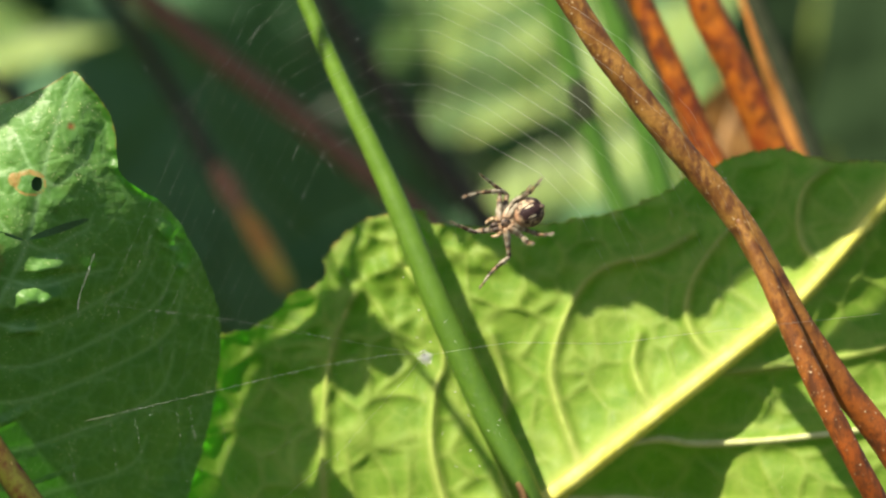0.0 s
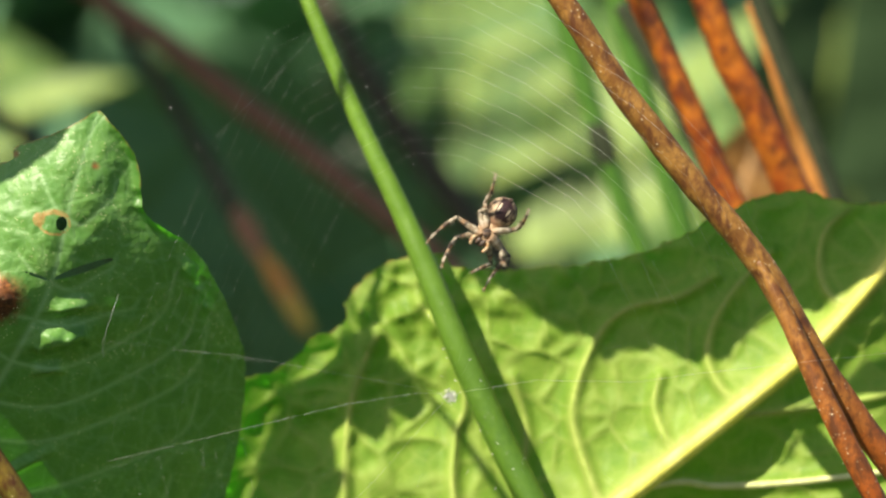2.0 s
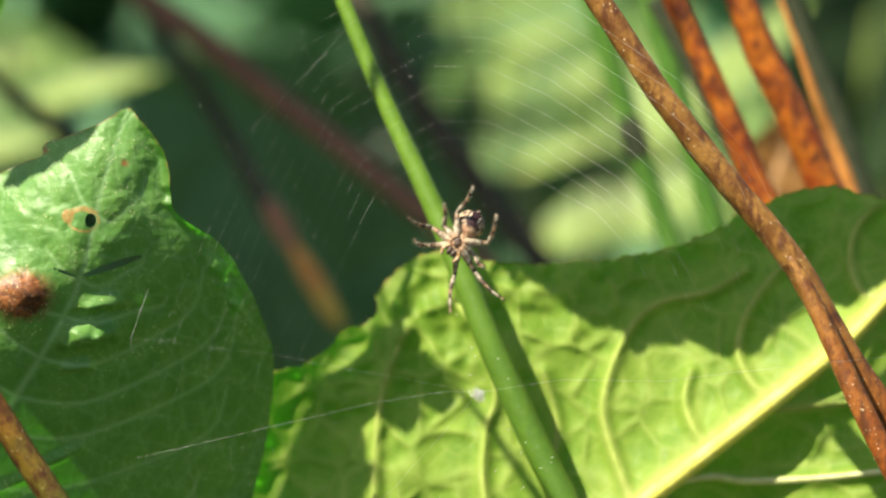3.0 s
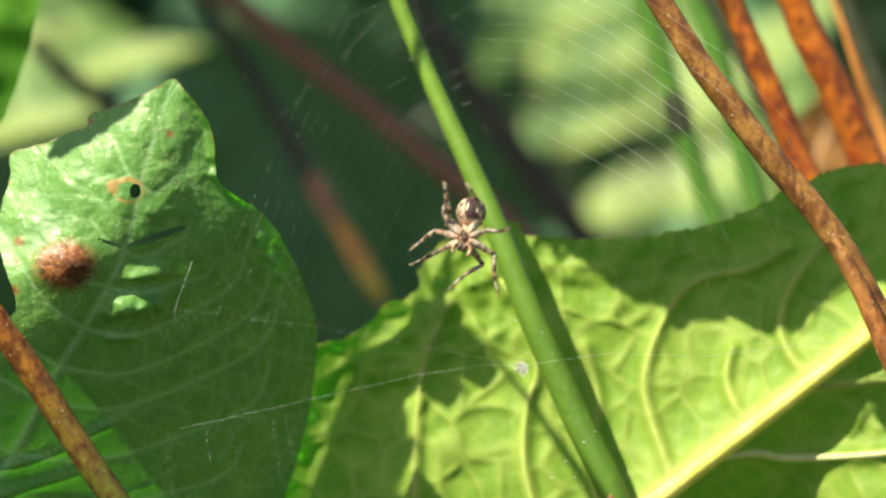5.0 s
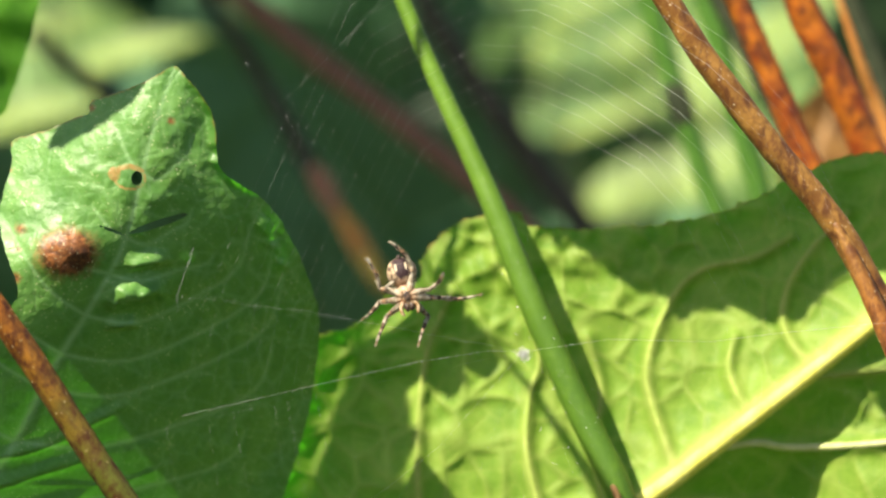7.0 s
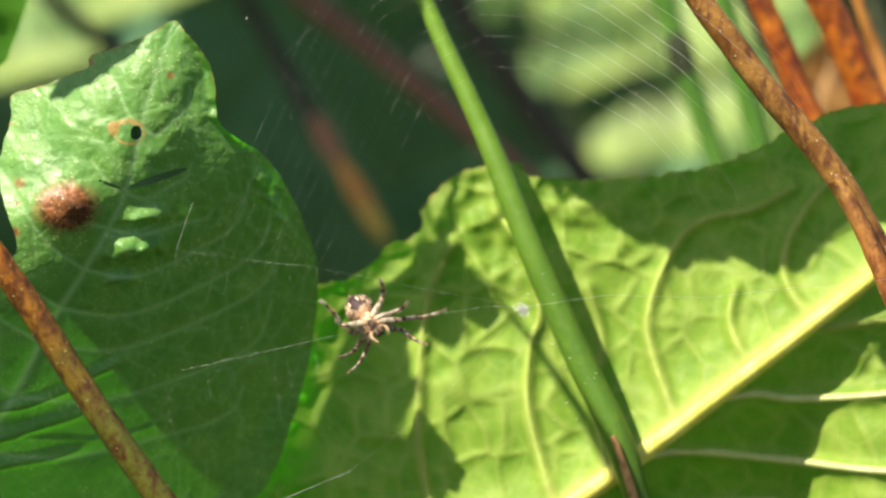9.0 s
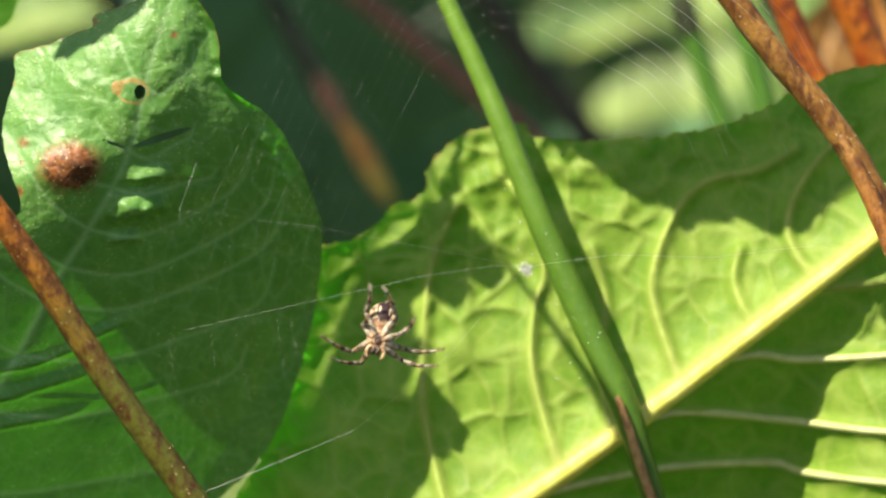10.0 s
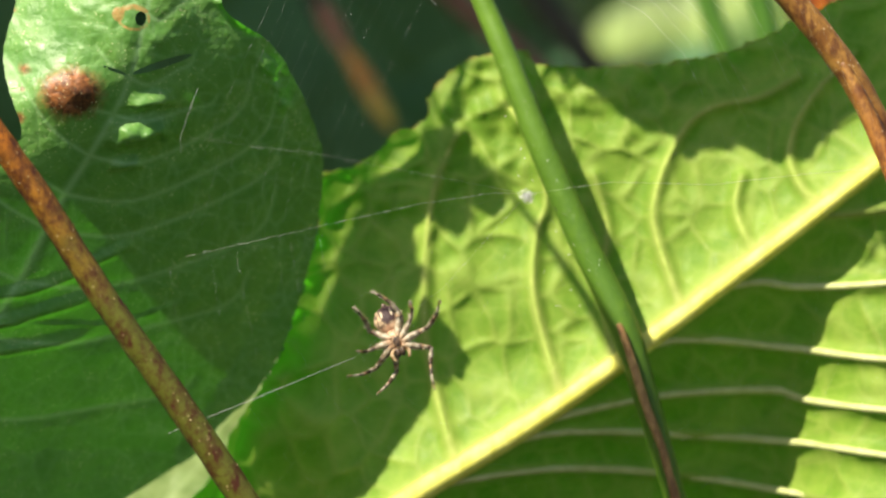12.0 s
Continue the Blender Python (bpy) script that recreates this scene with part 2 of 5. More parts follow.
def tube(points, radii, sides=10, n=8, lumps=0.0, seed=0.0, knots=()):
    """A round stem along a smooth line; radii are blended along it, lumps roughen it, knots (place 0..1, width, swelling) thicken it."""
    line = smooth_line(points, n) if n > 1 else np.array([tuple(q) for q in points], float)
    m = len(line)
    where = np.linspace(0, 1, m)
    rad = np.interp(where, np.linspace(0, 1, len(radii)), radii)
    for place, width, swell in knots:
        rad = rad * (1 + swell * np.exp(-((where - place) / width) ** 2))
    verts, faces = [], []
    side = None
    for i in range(m):
        t = Vector(line[min(i + 1, m - 1)] - line[max(i - 1, 0)]).normalized()
        if side is None:
            side = t.orthogonal().normalized()
        side = (side - t * side.dot(t)).normalized()
        up = t.cross(side)
        c = Vector(line[i])
        for j in range(sides):
            a = 2 * math.pi * j / sides
            out = side * math.cos(a) + up * math.sin(a)
            r = rad[i]
            if lumps:
                r *= 1 + lumps * noise.noise((c + out * rad[i]) * 420 + Vector((seed, 0, 0)))
            verts.append(c + out * r)
    for i in range(m - 1):
        for j in range(sides):
            a, b = i * sides + j, i * sides + (j + 1) % sides
            faces.append((a, b, b + sides, a + sides))
    faces.append(tuple(range(sides - 1, -1, -1)))
    faces.append(tuple((m - 1) * sides + j for j in range(sides)))
    return mesh_from("tube", verts, faces)


def inside(px, py, poly):
    """Which of the points lie within the closed line."""
    hit = np.zeros(px.shape, bool)
    x, y = poly[:, 0], poly[:, 1]
    x2, y2 = np.roll(x, -1), np.roll(y, -1)
    for a, b, c, d in zip(x, y, x2, y2):
        if b != d:
            hit ^= ((b > py) != (d > py)) & (px < (c - a) * (py - b) / (d - b) + a)
    return hit


def line_distance(px, py, line):
    """Distance of each point from a broken line, and how far along it the nearest place is (0..1)."""
    best, along = np.full(px.shape, 1e9), np.zeros(px.shape)
    k = len(line) - 1
    for i in range(k):
        a, b = line[i], line[i + 1]
        e = b - a
        u = np.clip(((px - a[0]) * e[0] + (py - a[1]) * e[1]) / (e @ e + 1e-9), 0, 1)
        dd = np.hypot(px - a[0] - u * e[0], py - a[1] - u * e[1])
        near = dd < best
        best, along = np.where(near, dd, best), np.where(near, (i + u) / k, along)
    return best, along


def soft_noise(px, py, scale, seed):
    return np.array([noise.noise((a / scale, b / scale, seed)) for a, b in zip(px.ravel(), py.ravel())]).reshape(px.shape)


def quilt(px, py, scale, seed):
    """Ridges between rounded cells (1 on the ridge, 0 inside), and how domed each cell is."""
    ridge, dome = np.zeros(px.shape), np.zeros(px.shape)
    wx = soft_noise(px, py, scale * 1.3, seed) * 0.35
    wy = soft_noise(px, py, scale * 1.3, seed + 9) * 0.35
    for k, (a, b) in enumerate(zip(px.ravel() / scale + wx.ravel(), py.ravel() / scale + wy.ravel())):
        d = noise.voronoi((a, b, seed))[0]
        ridge.flat[k] = math.exp(-((d[1] - d[0]) / 0.13) ** 2)
        dome.flat[k] = min(1.0, (d[1] - d[0]) / 0.5)
    return ridge, dome


def leaf_blade(outline, step, depth, holes=(), attributes=None):
    """A leaf blade cut from a fine net along its outline, with holes; depth(x, y) gives its distance and thus its form."""
    lo, hi = outline.min(0), outline.max(0)
    nx, ny = int((hi[0] - lo[0]) / step) + 2, int((hi[1] - lo[1]) / step) + 2
    gx, gy = np.meshgrid(lo[0] + (np.arange(nx) - 0.5) * step, lo[1] + (np.arange(ny) - 0.5) * step)
    mx, my = gx[:-1, :-1] + step / 2, gy[:-1, :-1] + step / 2
    keep = inside(mx, my, outline)
    for h in holes:
        keep &= ~inside(mx, my, h)
    count = np.zeros((ny, nx), int)
    for a, b in ((0, 0), (0, 1), (1, 0), (1, 1)):
        count[a:a + ny - 1, b:b + nx - 1] += keep
    rims = np.vstack([outline, *holes])
    for j, i in zip(*np.nonzero((count > 0) & (count < 4))):
        d2 = (rims[:, 0] - gx[j, i]) ** 2 + (rims[:, 1] - gy[j, i]) ** 2
        k = d2.argmin()
        if d2[k] < (1.6 * step) ** 2:
            gx[j, i], gy[j, i] = rims[k]
    used = count > 0
    index = np.cumsum(used.ravel()).reshape(used.shape) - 1
    px, py = gx[used], gy[used]
    dist = depth(px, py)
    verts = np.stack([(px - 784) * GRID * dist, dist, EYE - (py - 441) * GRID * dist], 1)
    faces = [(index[j, i], index[j + 1, i], index[j + 1, i + 1], index[j, i + 1]) for j, i in zip(*np.nonzero(keep))]
    me = mesh_from("blade", verts, faces)
    for key, value in (attributes(px, py) if attributes else {}).items():
        me.attributes.new(key, "FLOAT", "POINT").data.foreach_set("value", value.astype(np.float32))
    return me


def dense(line, gap):
    """The line with more points, gap apart at most."""
    out = []
    for a, b in zip(line[:-1], line[1:]):
        k = max(1, int(np.hypot(*(b - a)) / gap))
        out += [a + (b - a) * i / k for i in range(k)]
    return np.array(out + [line[-1]])


def ragged(line, size, scale, seed):
    """A closed line with a finely uneven margin."""
    line = dense(np.vstack([line, line[:1]]), 3.0)[:-1]
    t = np.roll(line, -1, 0) - np.roll(line, 1, 0)
    nrm = np.stack([t[:, 1], -t[:, 0]], 1) / (np.hypot(t[:, 0], t[:, 1])[:, None] + 1e-9)
    w = np.array([noise.noise((a / scale, b / scale, seed)) + 0.5 * noise.noise((a / scale * 3, b / scale * 3, seed)) for a, b in line])
    return line + nrm * (w * size)[:, None]


# ---- ground ----
me = mesh_from("ground", [(-60, -60, 0), (60, -60, 0), (60, 60, 0), (-60, 60, 0)], [(0, 1, 2, 3)])
me.materials.append(M_SOIL)
tagged(new("ground", me), "dark mossy soil under the plants", "ground", kind="structure")


# ---- the large leaf seen from below, with its bright midrib ----
RIB = smooth_line([(560, 1290), (725, 1168), (930, 1040), (1120, 905), (1330, 745), (1535, 585), (1620, 505), (1745, 360), (1830, 250)], 6)


def rib_frame(px, py):
    """Signed height over the midrib (up is plus) and the way along it."""
    d, along = line_distance(px, py, RIB)
    ry = np.interp(px, RIB[:, 0], RIB[:, 1])
    return np.where(py < ry, d, -d), along


SIDE_RIBS = [
    [(800, 1120), (768, 1010), (742, 880), (742, 740), (758, 620), (800, 520)],
    [(985, 998), (955, 900), (932, 800), (938, 700), (955, 640), (930, 540), (880, 470)],
    [(1200, 845), (1158, 730), (1146, 650), (1182, 545), (1238, 482), (1335, 458), (1400, 420)],
    [(1450, 655), (1412, 625), (1386, 570), (1398, 505), (1440, 440), (1500, 380)],
    [(1640, 485), (1600, 455), (1585, 400), (1600, 340), (1650, 300)],
    [(1335, 742), (1305, 700), (1290, 650), (1300, 600)],
    [(1080, 935), (1060, 850), (1050, 790), (1065, 700), (1040, 600)],
    [(1250, 800), (1335, 786), (1405, 795), (1560, 788), (1800, 760)],
    [(1060, 945), (1180, 890), (1385, 903), (1553, 923), (1800, 930)],
    [(930, 1040), (1150, 990), (1355, 978), (1415, 995), (1553, 1013), (1800, 1030)],
    [(850, 1090), (1000, 1053), (1365, 1068), (1553, 1093), (1800, 1120)],
    [(760, 1150), (960, 1120), (1200, 1130), (1500, 1180)],
    [(1420, 672), (1540, 660), (1680, 640), (1850, 600)],
]
SIDE_LINES = [smooth_line(v, 5) for v in SIDE_RIBS]


def right_leaf_depth(px, py, relief=True):
    s, along = rib_frame(px, py)
    unit = GRID * 0.632
    up = np.maximum(s, 0) * unit
    down = np.maximum(-s, 0) * unit
    twist = 1 / (1 + np.exp(-(px + 0.12 * (py - 900) - 1445) / 40))
    d = 0.632 + up * 0.20 + down * (0.72 - 0.92 * twist)
    d = d - 0.0022 * np.exp(-(s / 60) ** 2) - 0.0007 * np.exp(-(np.maximum(s, 0) / 30) ** 2) * (s > -12)
    # the margin beside the eaten leaf curls forward
    margin = np.interp(py, [500, 585, 610, 720, 860, 950, 1035], [690, 610, 556, 545, 505, 470, 412])
    d = d - 0.75 * unit * 10 * np.log1p(np.exp(np.clip((48 - (px - margin)) / 10, -30, 6))) / (1 + np.exp(-(py - 590) / 15)) / (1 + np.exp((py - 950) / 30))
    # the outer corner hangs down
    hang = 15 * np.log1p(np.exp(np.clip((py - 1035) / 15, -30, 30)))
    d = d + np.minimum(hang, 150) * unit * 0.85 / (1 + np.exp((px - 565) / 22))
    if relief:
        near = np.full(px.shape, 1e9)
        for v in SIDE_LINES:
            near = np.minimum(near, line_distance(px, py, v)[0])
        d = d - 0.0011 * np.exp(-(near / 14) ** 2) * np.clip((np.abs(s) - 14) / 40, 0, 1)
        calm = np.clip(near / 45, 0.15, 1) * np.clip((np.abs(s) - 8) / 40, 0, 1)
        ridge, dome = quilt(px, py, 74, 3.1)
        rough = 0.65 + 0.35 / (1 + np.exp(-(s - 230) / 60))
        d = d + (0.00035 * dome - 0.0003 * ridge) * calm * rough
        d = d + soft_noise(px, py, 60, 3.7) * 0.0007 * calm * rough + 0.0014 * soft_noise(px, py, 170, 5.5) * np.clip(np.abs(s) / 60, 0, 1)
        crimp = np.clip((s - 330) / 120, 0, 1) * (px < 1100) + np.clip((s - 250) / 120, 0, 1) * (px >= 1100)
        d = d + crimp * 0.0011 * soft_noise(px, py, 30, 2.6) * np.clip((px - 600) / 80, 0.4, 1)
    return d


def build_right_leaf():
    outline = smooth_line([(907, 374), (940, 402), (1010, 408), (1100, 404), (1180, 398), (1268, 381), (1310, 362), (1350, 350), (1395, 318), (1460, 290),
                           (1520, 276), (1560, 275), (1620, 290), (1680, 296), (1760, 292), (1850, 250), (2000, 330), (1960, 700), (1800, 1200), (1400, 1330),
                           (900, 1350), (420, 1330), (325, 1200), (372, 1130), (388, 1090), (412, 1035), (470, 950), (505, 860), (545, 720), (556, 610), (577, 592), (610, 585), (650, 562),
                           (690, 524), (738, 502), (752, 455), (790, 410), (850, 385)], 8, True)
    outline = ragged(ragged(outline, 7.0, 24, 2.0), 2.5, 9, 5.0)

    def attributes(px, py):
        v = np.zeros(px.shape)
        for line in SIDE_LINES:
            d, along = line_distance(px, py, line)
            w = 10 - 5 * along
            v = np.maximum(v, np.exp(-(d / w) ** 2) * (1 - 0.45 * along))
        s, along = rib_frame(px, py)
        v = np.maximum(v, 0.9 * np.exp(-(s / 16) ** 2))
        rim = line_distance(px, py, outline[::6])[0]
        ridge, dome = quilt(px, py, 74, 3.1)
        v = np.maximum(v, 0.3 * ridge)
        # a paler crinkled margin
        v = np.maximum(v, np.exp(-(rim / 20) ** 2) * np.clip(0.45 + 0.9 * soft_noise(px, py, 26, 8.8), 0, 0.8) * np.where(px < 740, 0.25, 1.0))
        tender = np.exp(-(rim / np.where(px < 740, 50, 34)) ** 2) * np.clip(0.85 + 0.8 * soft_noise(px, py, 34, 6.1), 0, 1) * np.interp(px, [700, 830], [1.25, 0.5])
        return {"vein": v * 0.85, "tender": tender, "dry": 0.6 * np.exp(-(rim / 4.0) ** 2), "pale": 0.9 * np.exp(-(np.maximum(s, 0) / 21) ** 2) * (s > -14)}

    leaf = thing("large_leaf", site(520, 1330, 0.70), "broad green leaf seen from below, with a thick yellow midrib", "leaf")
    part("blade", leaf_blade(outline, 5.0, right_leaf_depth, (), attributes), M_UNDER, leaf)
    depth = lambda p, lift: float(right_leaf_depth(np.array([p[0]]), np.array([p[1]]))[0]) - lift
    thick = np.interp(np.linspace(0, 1, len(RIB)), np.linspace(0, 1, 6), [0.0014, 0.0014, 0.0012, 0.00095, 0.0008, 0.0006])
    rib = [site(p[0], p[1], float(right_leaf_depth(np.array([p[0]]), np.array([p[1]]), False)[0]) + 0.7 * q) for p, q in zip(RIB, thick)]
    part("midrib", tube(rib, list(thick), 18, 2, 0.03), M_RIB, leaf, "thick pale yellow midrib")
    for k, line in enumerate(SIDE_LINES):
        low = 7 <= k <= 11
        run = line[1::2]
        thick = np.interp(np.linspace(0, 1, len(run)), np.linspace(0, 1, 4), [0.00045, 0.0005, 0.00046, 0.0004] if low else [0.0004, 0.00046, 0.0004, 0.0003])
        sink = [0.5] * len(run) if low else np.interp(np.linspace(0, 1, len(run)), [0, 0.15, 0.6, 1], [1.25, 0.9, 0.92, 1.3])
        pts = [site(p[0], p[1], depth(p, -f * q)) for p, q, f in zip(run, thick, sink)]
        part("side_vein", tube(pts, list(thick), 12, 2, 0.05), M_LOWRIB if low else M_SIDERIB, leaf)
    base = site(560, 1290, depth((560, 1290), 0))
    part("leaf_stalk", tube([base, base + Vector((-0.02, 0.01, -0.05)), Vector((-0.05, 0.72, 0.2)), Vector((-0.05, 0.72, 0.0))], [0.0017, 0.0022, 0.003], 10, 8), M_GREEN, leaf)


build_right_leaf()

# ---- the eaten leaf beside the web ----
FOLD_P, FOLD_N = np.array([392.0, 300.0]), np.array([0.419, 0.908])
LEFT_RIB = smooth_line([(312, 119), (268, 250), (226, 420), (165, 540), (100, 645), (30, 780), (-60, 930), (-160, 1080)], 6)
PUCKERS = [(285, 350, 22, 14), (310, 300, 24, 30), (60, 360, 36, 30), (130, 300, 45, 36), (255, 205, 40, 32), (330, 205, 24, 40),
           (180, 245, 40, 30), (60, 450, 30, 34)]
SHELVES = [(262, 456, 40, 15, -0.12, 1.0), (244, 508, 50, 26, -0.15, 1.1), (220, 569, 26, 13, -0.1, 1.3),
           (470, 395, 16, 16, 0.6, 0.7), (484, 425, 16, 14, 0.6, 0.7), (498, 455, 14, 14, 0.6, 0.7)]
# folds along the lower veins that stand out from the leaf
FOLDS = [smooth_line(q, 4) for q in ([(-120, 800), (0, 790), (105, 762), (170, 726), (238, 694)], [(-140, 885), (0, 838), (90, 812), (160, 790)], [(-120, 920), (0, 888), (100, 872), (170, 848)], [(200, 850), (260, 832), (325, 806)])]


def left_leaf_lines():
    out = []
    for k, (u, reach, rise) in enumerate([(0.20, 90, 40), (0.30, 120, 30), (0.38, 190, 20), (0.46, 300, 95), (0.55, 390, 120), (0.64, 440, 120), (0.73, 470, 100), (0.83, 480, 70), (0.93, 470, 40)]):
        p = LEFT_RIB[int(u * (len(LEFT_RIB) - 1))]
        out.append(smooth_line([p, p + (reach * 0.3, 12), p + (reach * 0.65, -rise * 0.35), p + (reach * 0.9, -rise * 0.9), p + (reach * 0.97, -rise * 1.7)], 5))
        out.append(smooth_line([p, p + (-reach * 0.25, -rise * 0.6), p + (-reach * 0.5, -rise * 1.9)], 5))
    return out


LEFT_LINES = left_leaf_lines()


def left_leaf_depth(px, py):
    s = (px - FOLD_P[0]) * FOLD_N[0] + (py - FOLD_P[1]) * FOLD_N[1]
    unit = GRID * 0.60
    soft = 45.0
    down = soft * np.log1p(np.exp(np.clip((s + 32) / soft, -30, 30)))
    up = soft * np.log1p(np.exp(np.clip(-(s + 32) / soft, -30, 30)))
    rib_x = np.interp(py, LEFT_RIB[:, 1], LEFT_RIB[:, 0])
    right = 14 * np.log1p(np.exp(np.clip((px - rib_x) * 0.9 / 14, -30, 30)))
    left = 25 * np.log1p(np.exp(np.clip((rib_x - 40 - px) / 25, -30, 30)))
    d = 0.6025 + left * unit * 0.38 / (1 + np.exp(np.clip((s + 30) / 30, -30, 30))) + down * unit * 0.50 + up * unit * 0.36 + right * unit * (0.36 + 0.36 / (1 + np.exp(np.clip(s / 40, -30, 30))))
    near = np.full(px.shape, 1e9)
    for v in LEFT_LINES + [LEFT_RIB]:
        near = np.minimum(near, line_distance(px, py, v)[0])
    d = d + 0.00022 * np.exp(-(near / 12) ** 2)
    calm = np.clip(near / 30, 0.15, 1)
    ridge, dome = quilt(px, py, 44, 1.7)
    top = 1 / (1 + np.exp((s - 10) / 30))
    dome = dome * dome * (3 - 2 * dome)
    d = d - 0.00018 * dome * calm * (0.3 + 0.7 * top) - 0.00008 * soft_noise(px, py, 11, 4.1)
    d = d - 0.00016 * soft_noise(px, py, 48, 1.7) * calm - 0.0004 * soft_noise(px, py, 120, 2.3)
    for x, y, a, b in PUCKERS:
        d = d - 0.00036 * np.exp(-(((px - x) / a) ** 2 + ((py - y) / b) ** 2) ** 1.5)
    for x, y, a, b, lean, h in SHELVES:
        # a pucker that rises like a lean-to, its upper face turned to the sky
        v = (py - y - lean * (px - x)) / (2 * b) + 0.5
        edge = 1 + 0.16 * soft_noise(px, py, 18, x)
        ramp = np.clip(v, 0, 1.0) / (1 + np.exp(np.clip((v - 1.0 * edge) * 22, -30, 30)))
        d = d - h * unit * 2 * b * ramp * np.exp(-np.abs((px - x) / a) ** 3) * (1 + 0.22 * soft_noise(px, py, 18, y))
    for q, tall in zip(FOLDS, (24, 26, 24, 9)):
        below = py - np.interp(px, q[:, 0], q[:, 1])
        v = below / tall
        ramp = np.clip(v, 0, 1) / (1 + np.exp(np.clip((v - 1) * 16, -30, 30)))
        d = d - 0.75 * unit * tall * ramp / (1 + np.exp(np.clip((px - q[-1, 0] + 18) / 12, -30, 30)))
    # the lower part left of the rib turns away from the light
    d = d + 0.2 * unit * np.minimum(px - rib_x, 0) / (1 + np.exp(np.clip((90 - s) / 30, -30, 30)))
    # the margin below the tip curls forward, with small crimps where it meets the fold
    margin = np.interp(py, [117, 140, 172, 205, 250, 292, 325], [312, 335, 362, 380, 386, 390, 425])
    reach = 13 + 5 * np.sin(py / 5.5) / (1 + np.exp(np.clip((255 - py) / 10, -30, 30)))
    curl = np.clip(reach - (margin - px), 0, 40) / (1 + np.exp(np.clip((150 - py) / 8, -30, 30))) / (1 + np.exp(np.clip((py - 322) / 6, -30, 30)))
    d = d - 1.1 * unit * curl
    d = d - 0.0016 * np.exp(-(((px - 122) / 50) ** 2 + ((py - 448) / 40) ** 2))
    return d


def ellipse(x, y, a, b, turn=0.0, n=40):
    t = np.linspace(0, 2 * math.pi, n, endpoint=False)
    u, v = a * np.cos(t), b * np.sin(t)
    return np.stack([x + u * math.cos(turn) - v * math.sin(turn), y + u * math.sin(turn) + v * math.cos(turn)], 1)


def build_left_leaf():
    outline = smooth_line([(312, 117), (335, 140), (362, 172), (380, 205), (386, 250), (390, 292), (425, 325), (468, 352), (506, 400), (532, 452), (556, 512),
                           (568, 570), (564, 640), (550, 725), (528, 805), (496, 900), (450, 975), (395, 1028), (345, 1085), (260, 1140), (180, 1190), (60, 1260),
                           (-160, 1240), (-300, 1050), (-240, 800), (-60, 640), (20, 545), (35, 512), (12, 440), (2, 385), (10, 335), (24, 290), (22, 262), (30, 246),
                           (90, 228), (134, 208), (160, 200), (165, 178), (220, 160), (270, 138)], 8, True)
    outline = ragged(outline, 2.2, 22, 6.0)
    film = ellipse(232, 314, 27, 20, 0.1)
    holes = [ellipse(245, 315, 10, 13, 0.1), ellipse(284, 395, 56, 6.5, -0.32), ellipse(200, 407, 26, 2.8, 0.35)]
    holes = [np.vstack([dense(np.vstack([h, h[:1]]), 2.0)]) for h in holes]

    def attributes(px, py):
        v = np.zeros(px.shape)
        for line in LEFT_LINES:
            d, along = line_distance(px, py, line)
            v = np.maximum(v, 0.8 * np.exp(-(d / (4.0 - 1.6 * along)) ** 2) * (1 - 0.3 * along))
        d, along = line_distance(px, py, LEFT_RIB)
        v = np.maximum(v, 0.85 * np.exp(-(d / (3.0 + 6 * along)) ** 2))
        dry = 1.15 * np.exp(-(((px - 122) / 57) ** 2 + ((py - 447) / 46) ** 2) ** 1.5)
        burn = np.exp(-(((px - 146) / 34) ** 2 + ((py - 462) / 30) ** 2)) + 0.6 * np.exp(-(((px - 95) / 22) ** 2 + ((py - 480) / 16) ** 2))
        for x, y, r in ((305, 213, 8), (40, 405, 12), (30, 492, 13), (36, 440, 6), (165, 190, 8), (20, 300, 6)):
            dry = np.maximum(dry, 0.8 * np.exp(-((px - x) ** 2 + (py - y) ** 2) / r ** 2))
        edge = line_distance(px, py, outline[::6])[0]
        ridge, dome = quilt(px, py, 44, 1.7)
        v = np.maximum(v, 0.26 * ridge ** 5 * (0.4 + 0.6 * (px > 200)))
        tan = np.maximum(np.exp(-(line_distance(px, py, film)[0] / (2.2 + 2.5 * (py < 305))) ** 2), np.exp(-(((px - 205) / 11) ** 2 + ((py - 307) / 13) ** 2) ** 2))
        tender = 0.8 * np.exp(-(edge / 13) ** 2) * (px > 330) * (py < 350)
        for x, y, a, b in ((478, 405, 22, 34), (498, 450, 18, 30), (394, 318, 18, 16)):
            tender = np.maximum(tender, 0.7 * np.exp(-(((px - x) / a) ** 2 + ((py - y) / b) ** 2)) * np.clip(0.8 + 0.8 * soft_noise(px, py, 10, 3.3), 0, 1))
        tender = np.maximum(tender, 0.14 * np.exp(-(((px - 60) / 190) ** 2 + ((py - 830) / 110) ** 2)))
        return {"vein": v, "tan": tan, "burn": burn, "tender": tender, "dry": np.maximum(dry, 0.6 * np.exp(-(edge / 3.0) ** 2) * (py < 260))}

    leaf = thing("eaten_leaf", site(-160, 1240, 0.66), "green leaf with a hole, a slit and a rust-red gall", "leaf")
    part("blade", leaf_blade(outline, 4.0, left_leaf_depth, holes, attributes), M_UPPER, leaf)
    base = site(-160, 1080, float(left_leaf_depth(np.array([-160.0]), np.array([1080.0]))[0]) + 0.001)
    part("leaf_stalk", tube([base, base + Vector((-0.02, 0.004, -0.04)), Vector((-0.10, 0.66, 0.2)), Vector((-0.10, 0.66, 0.0))], [0.0012, 0.0018, 0.0025], 10, 8), M_GREEN, leaf)
    return leaf


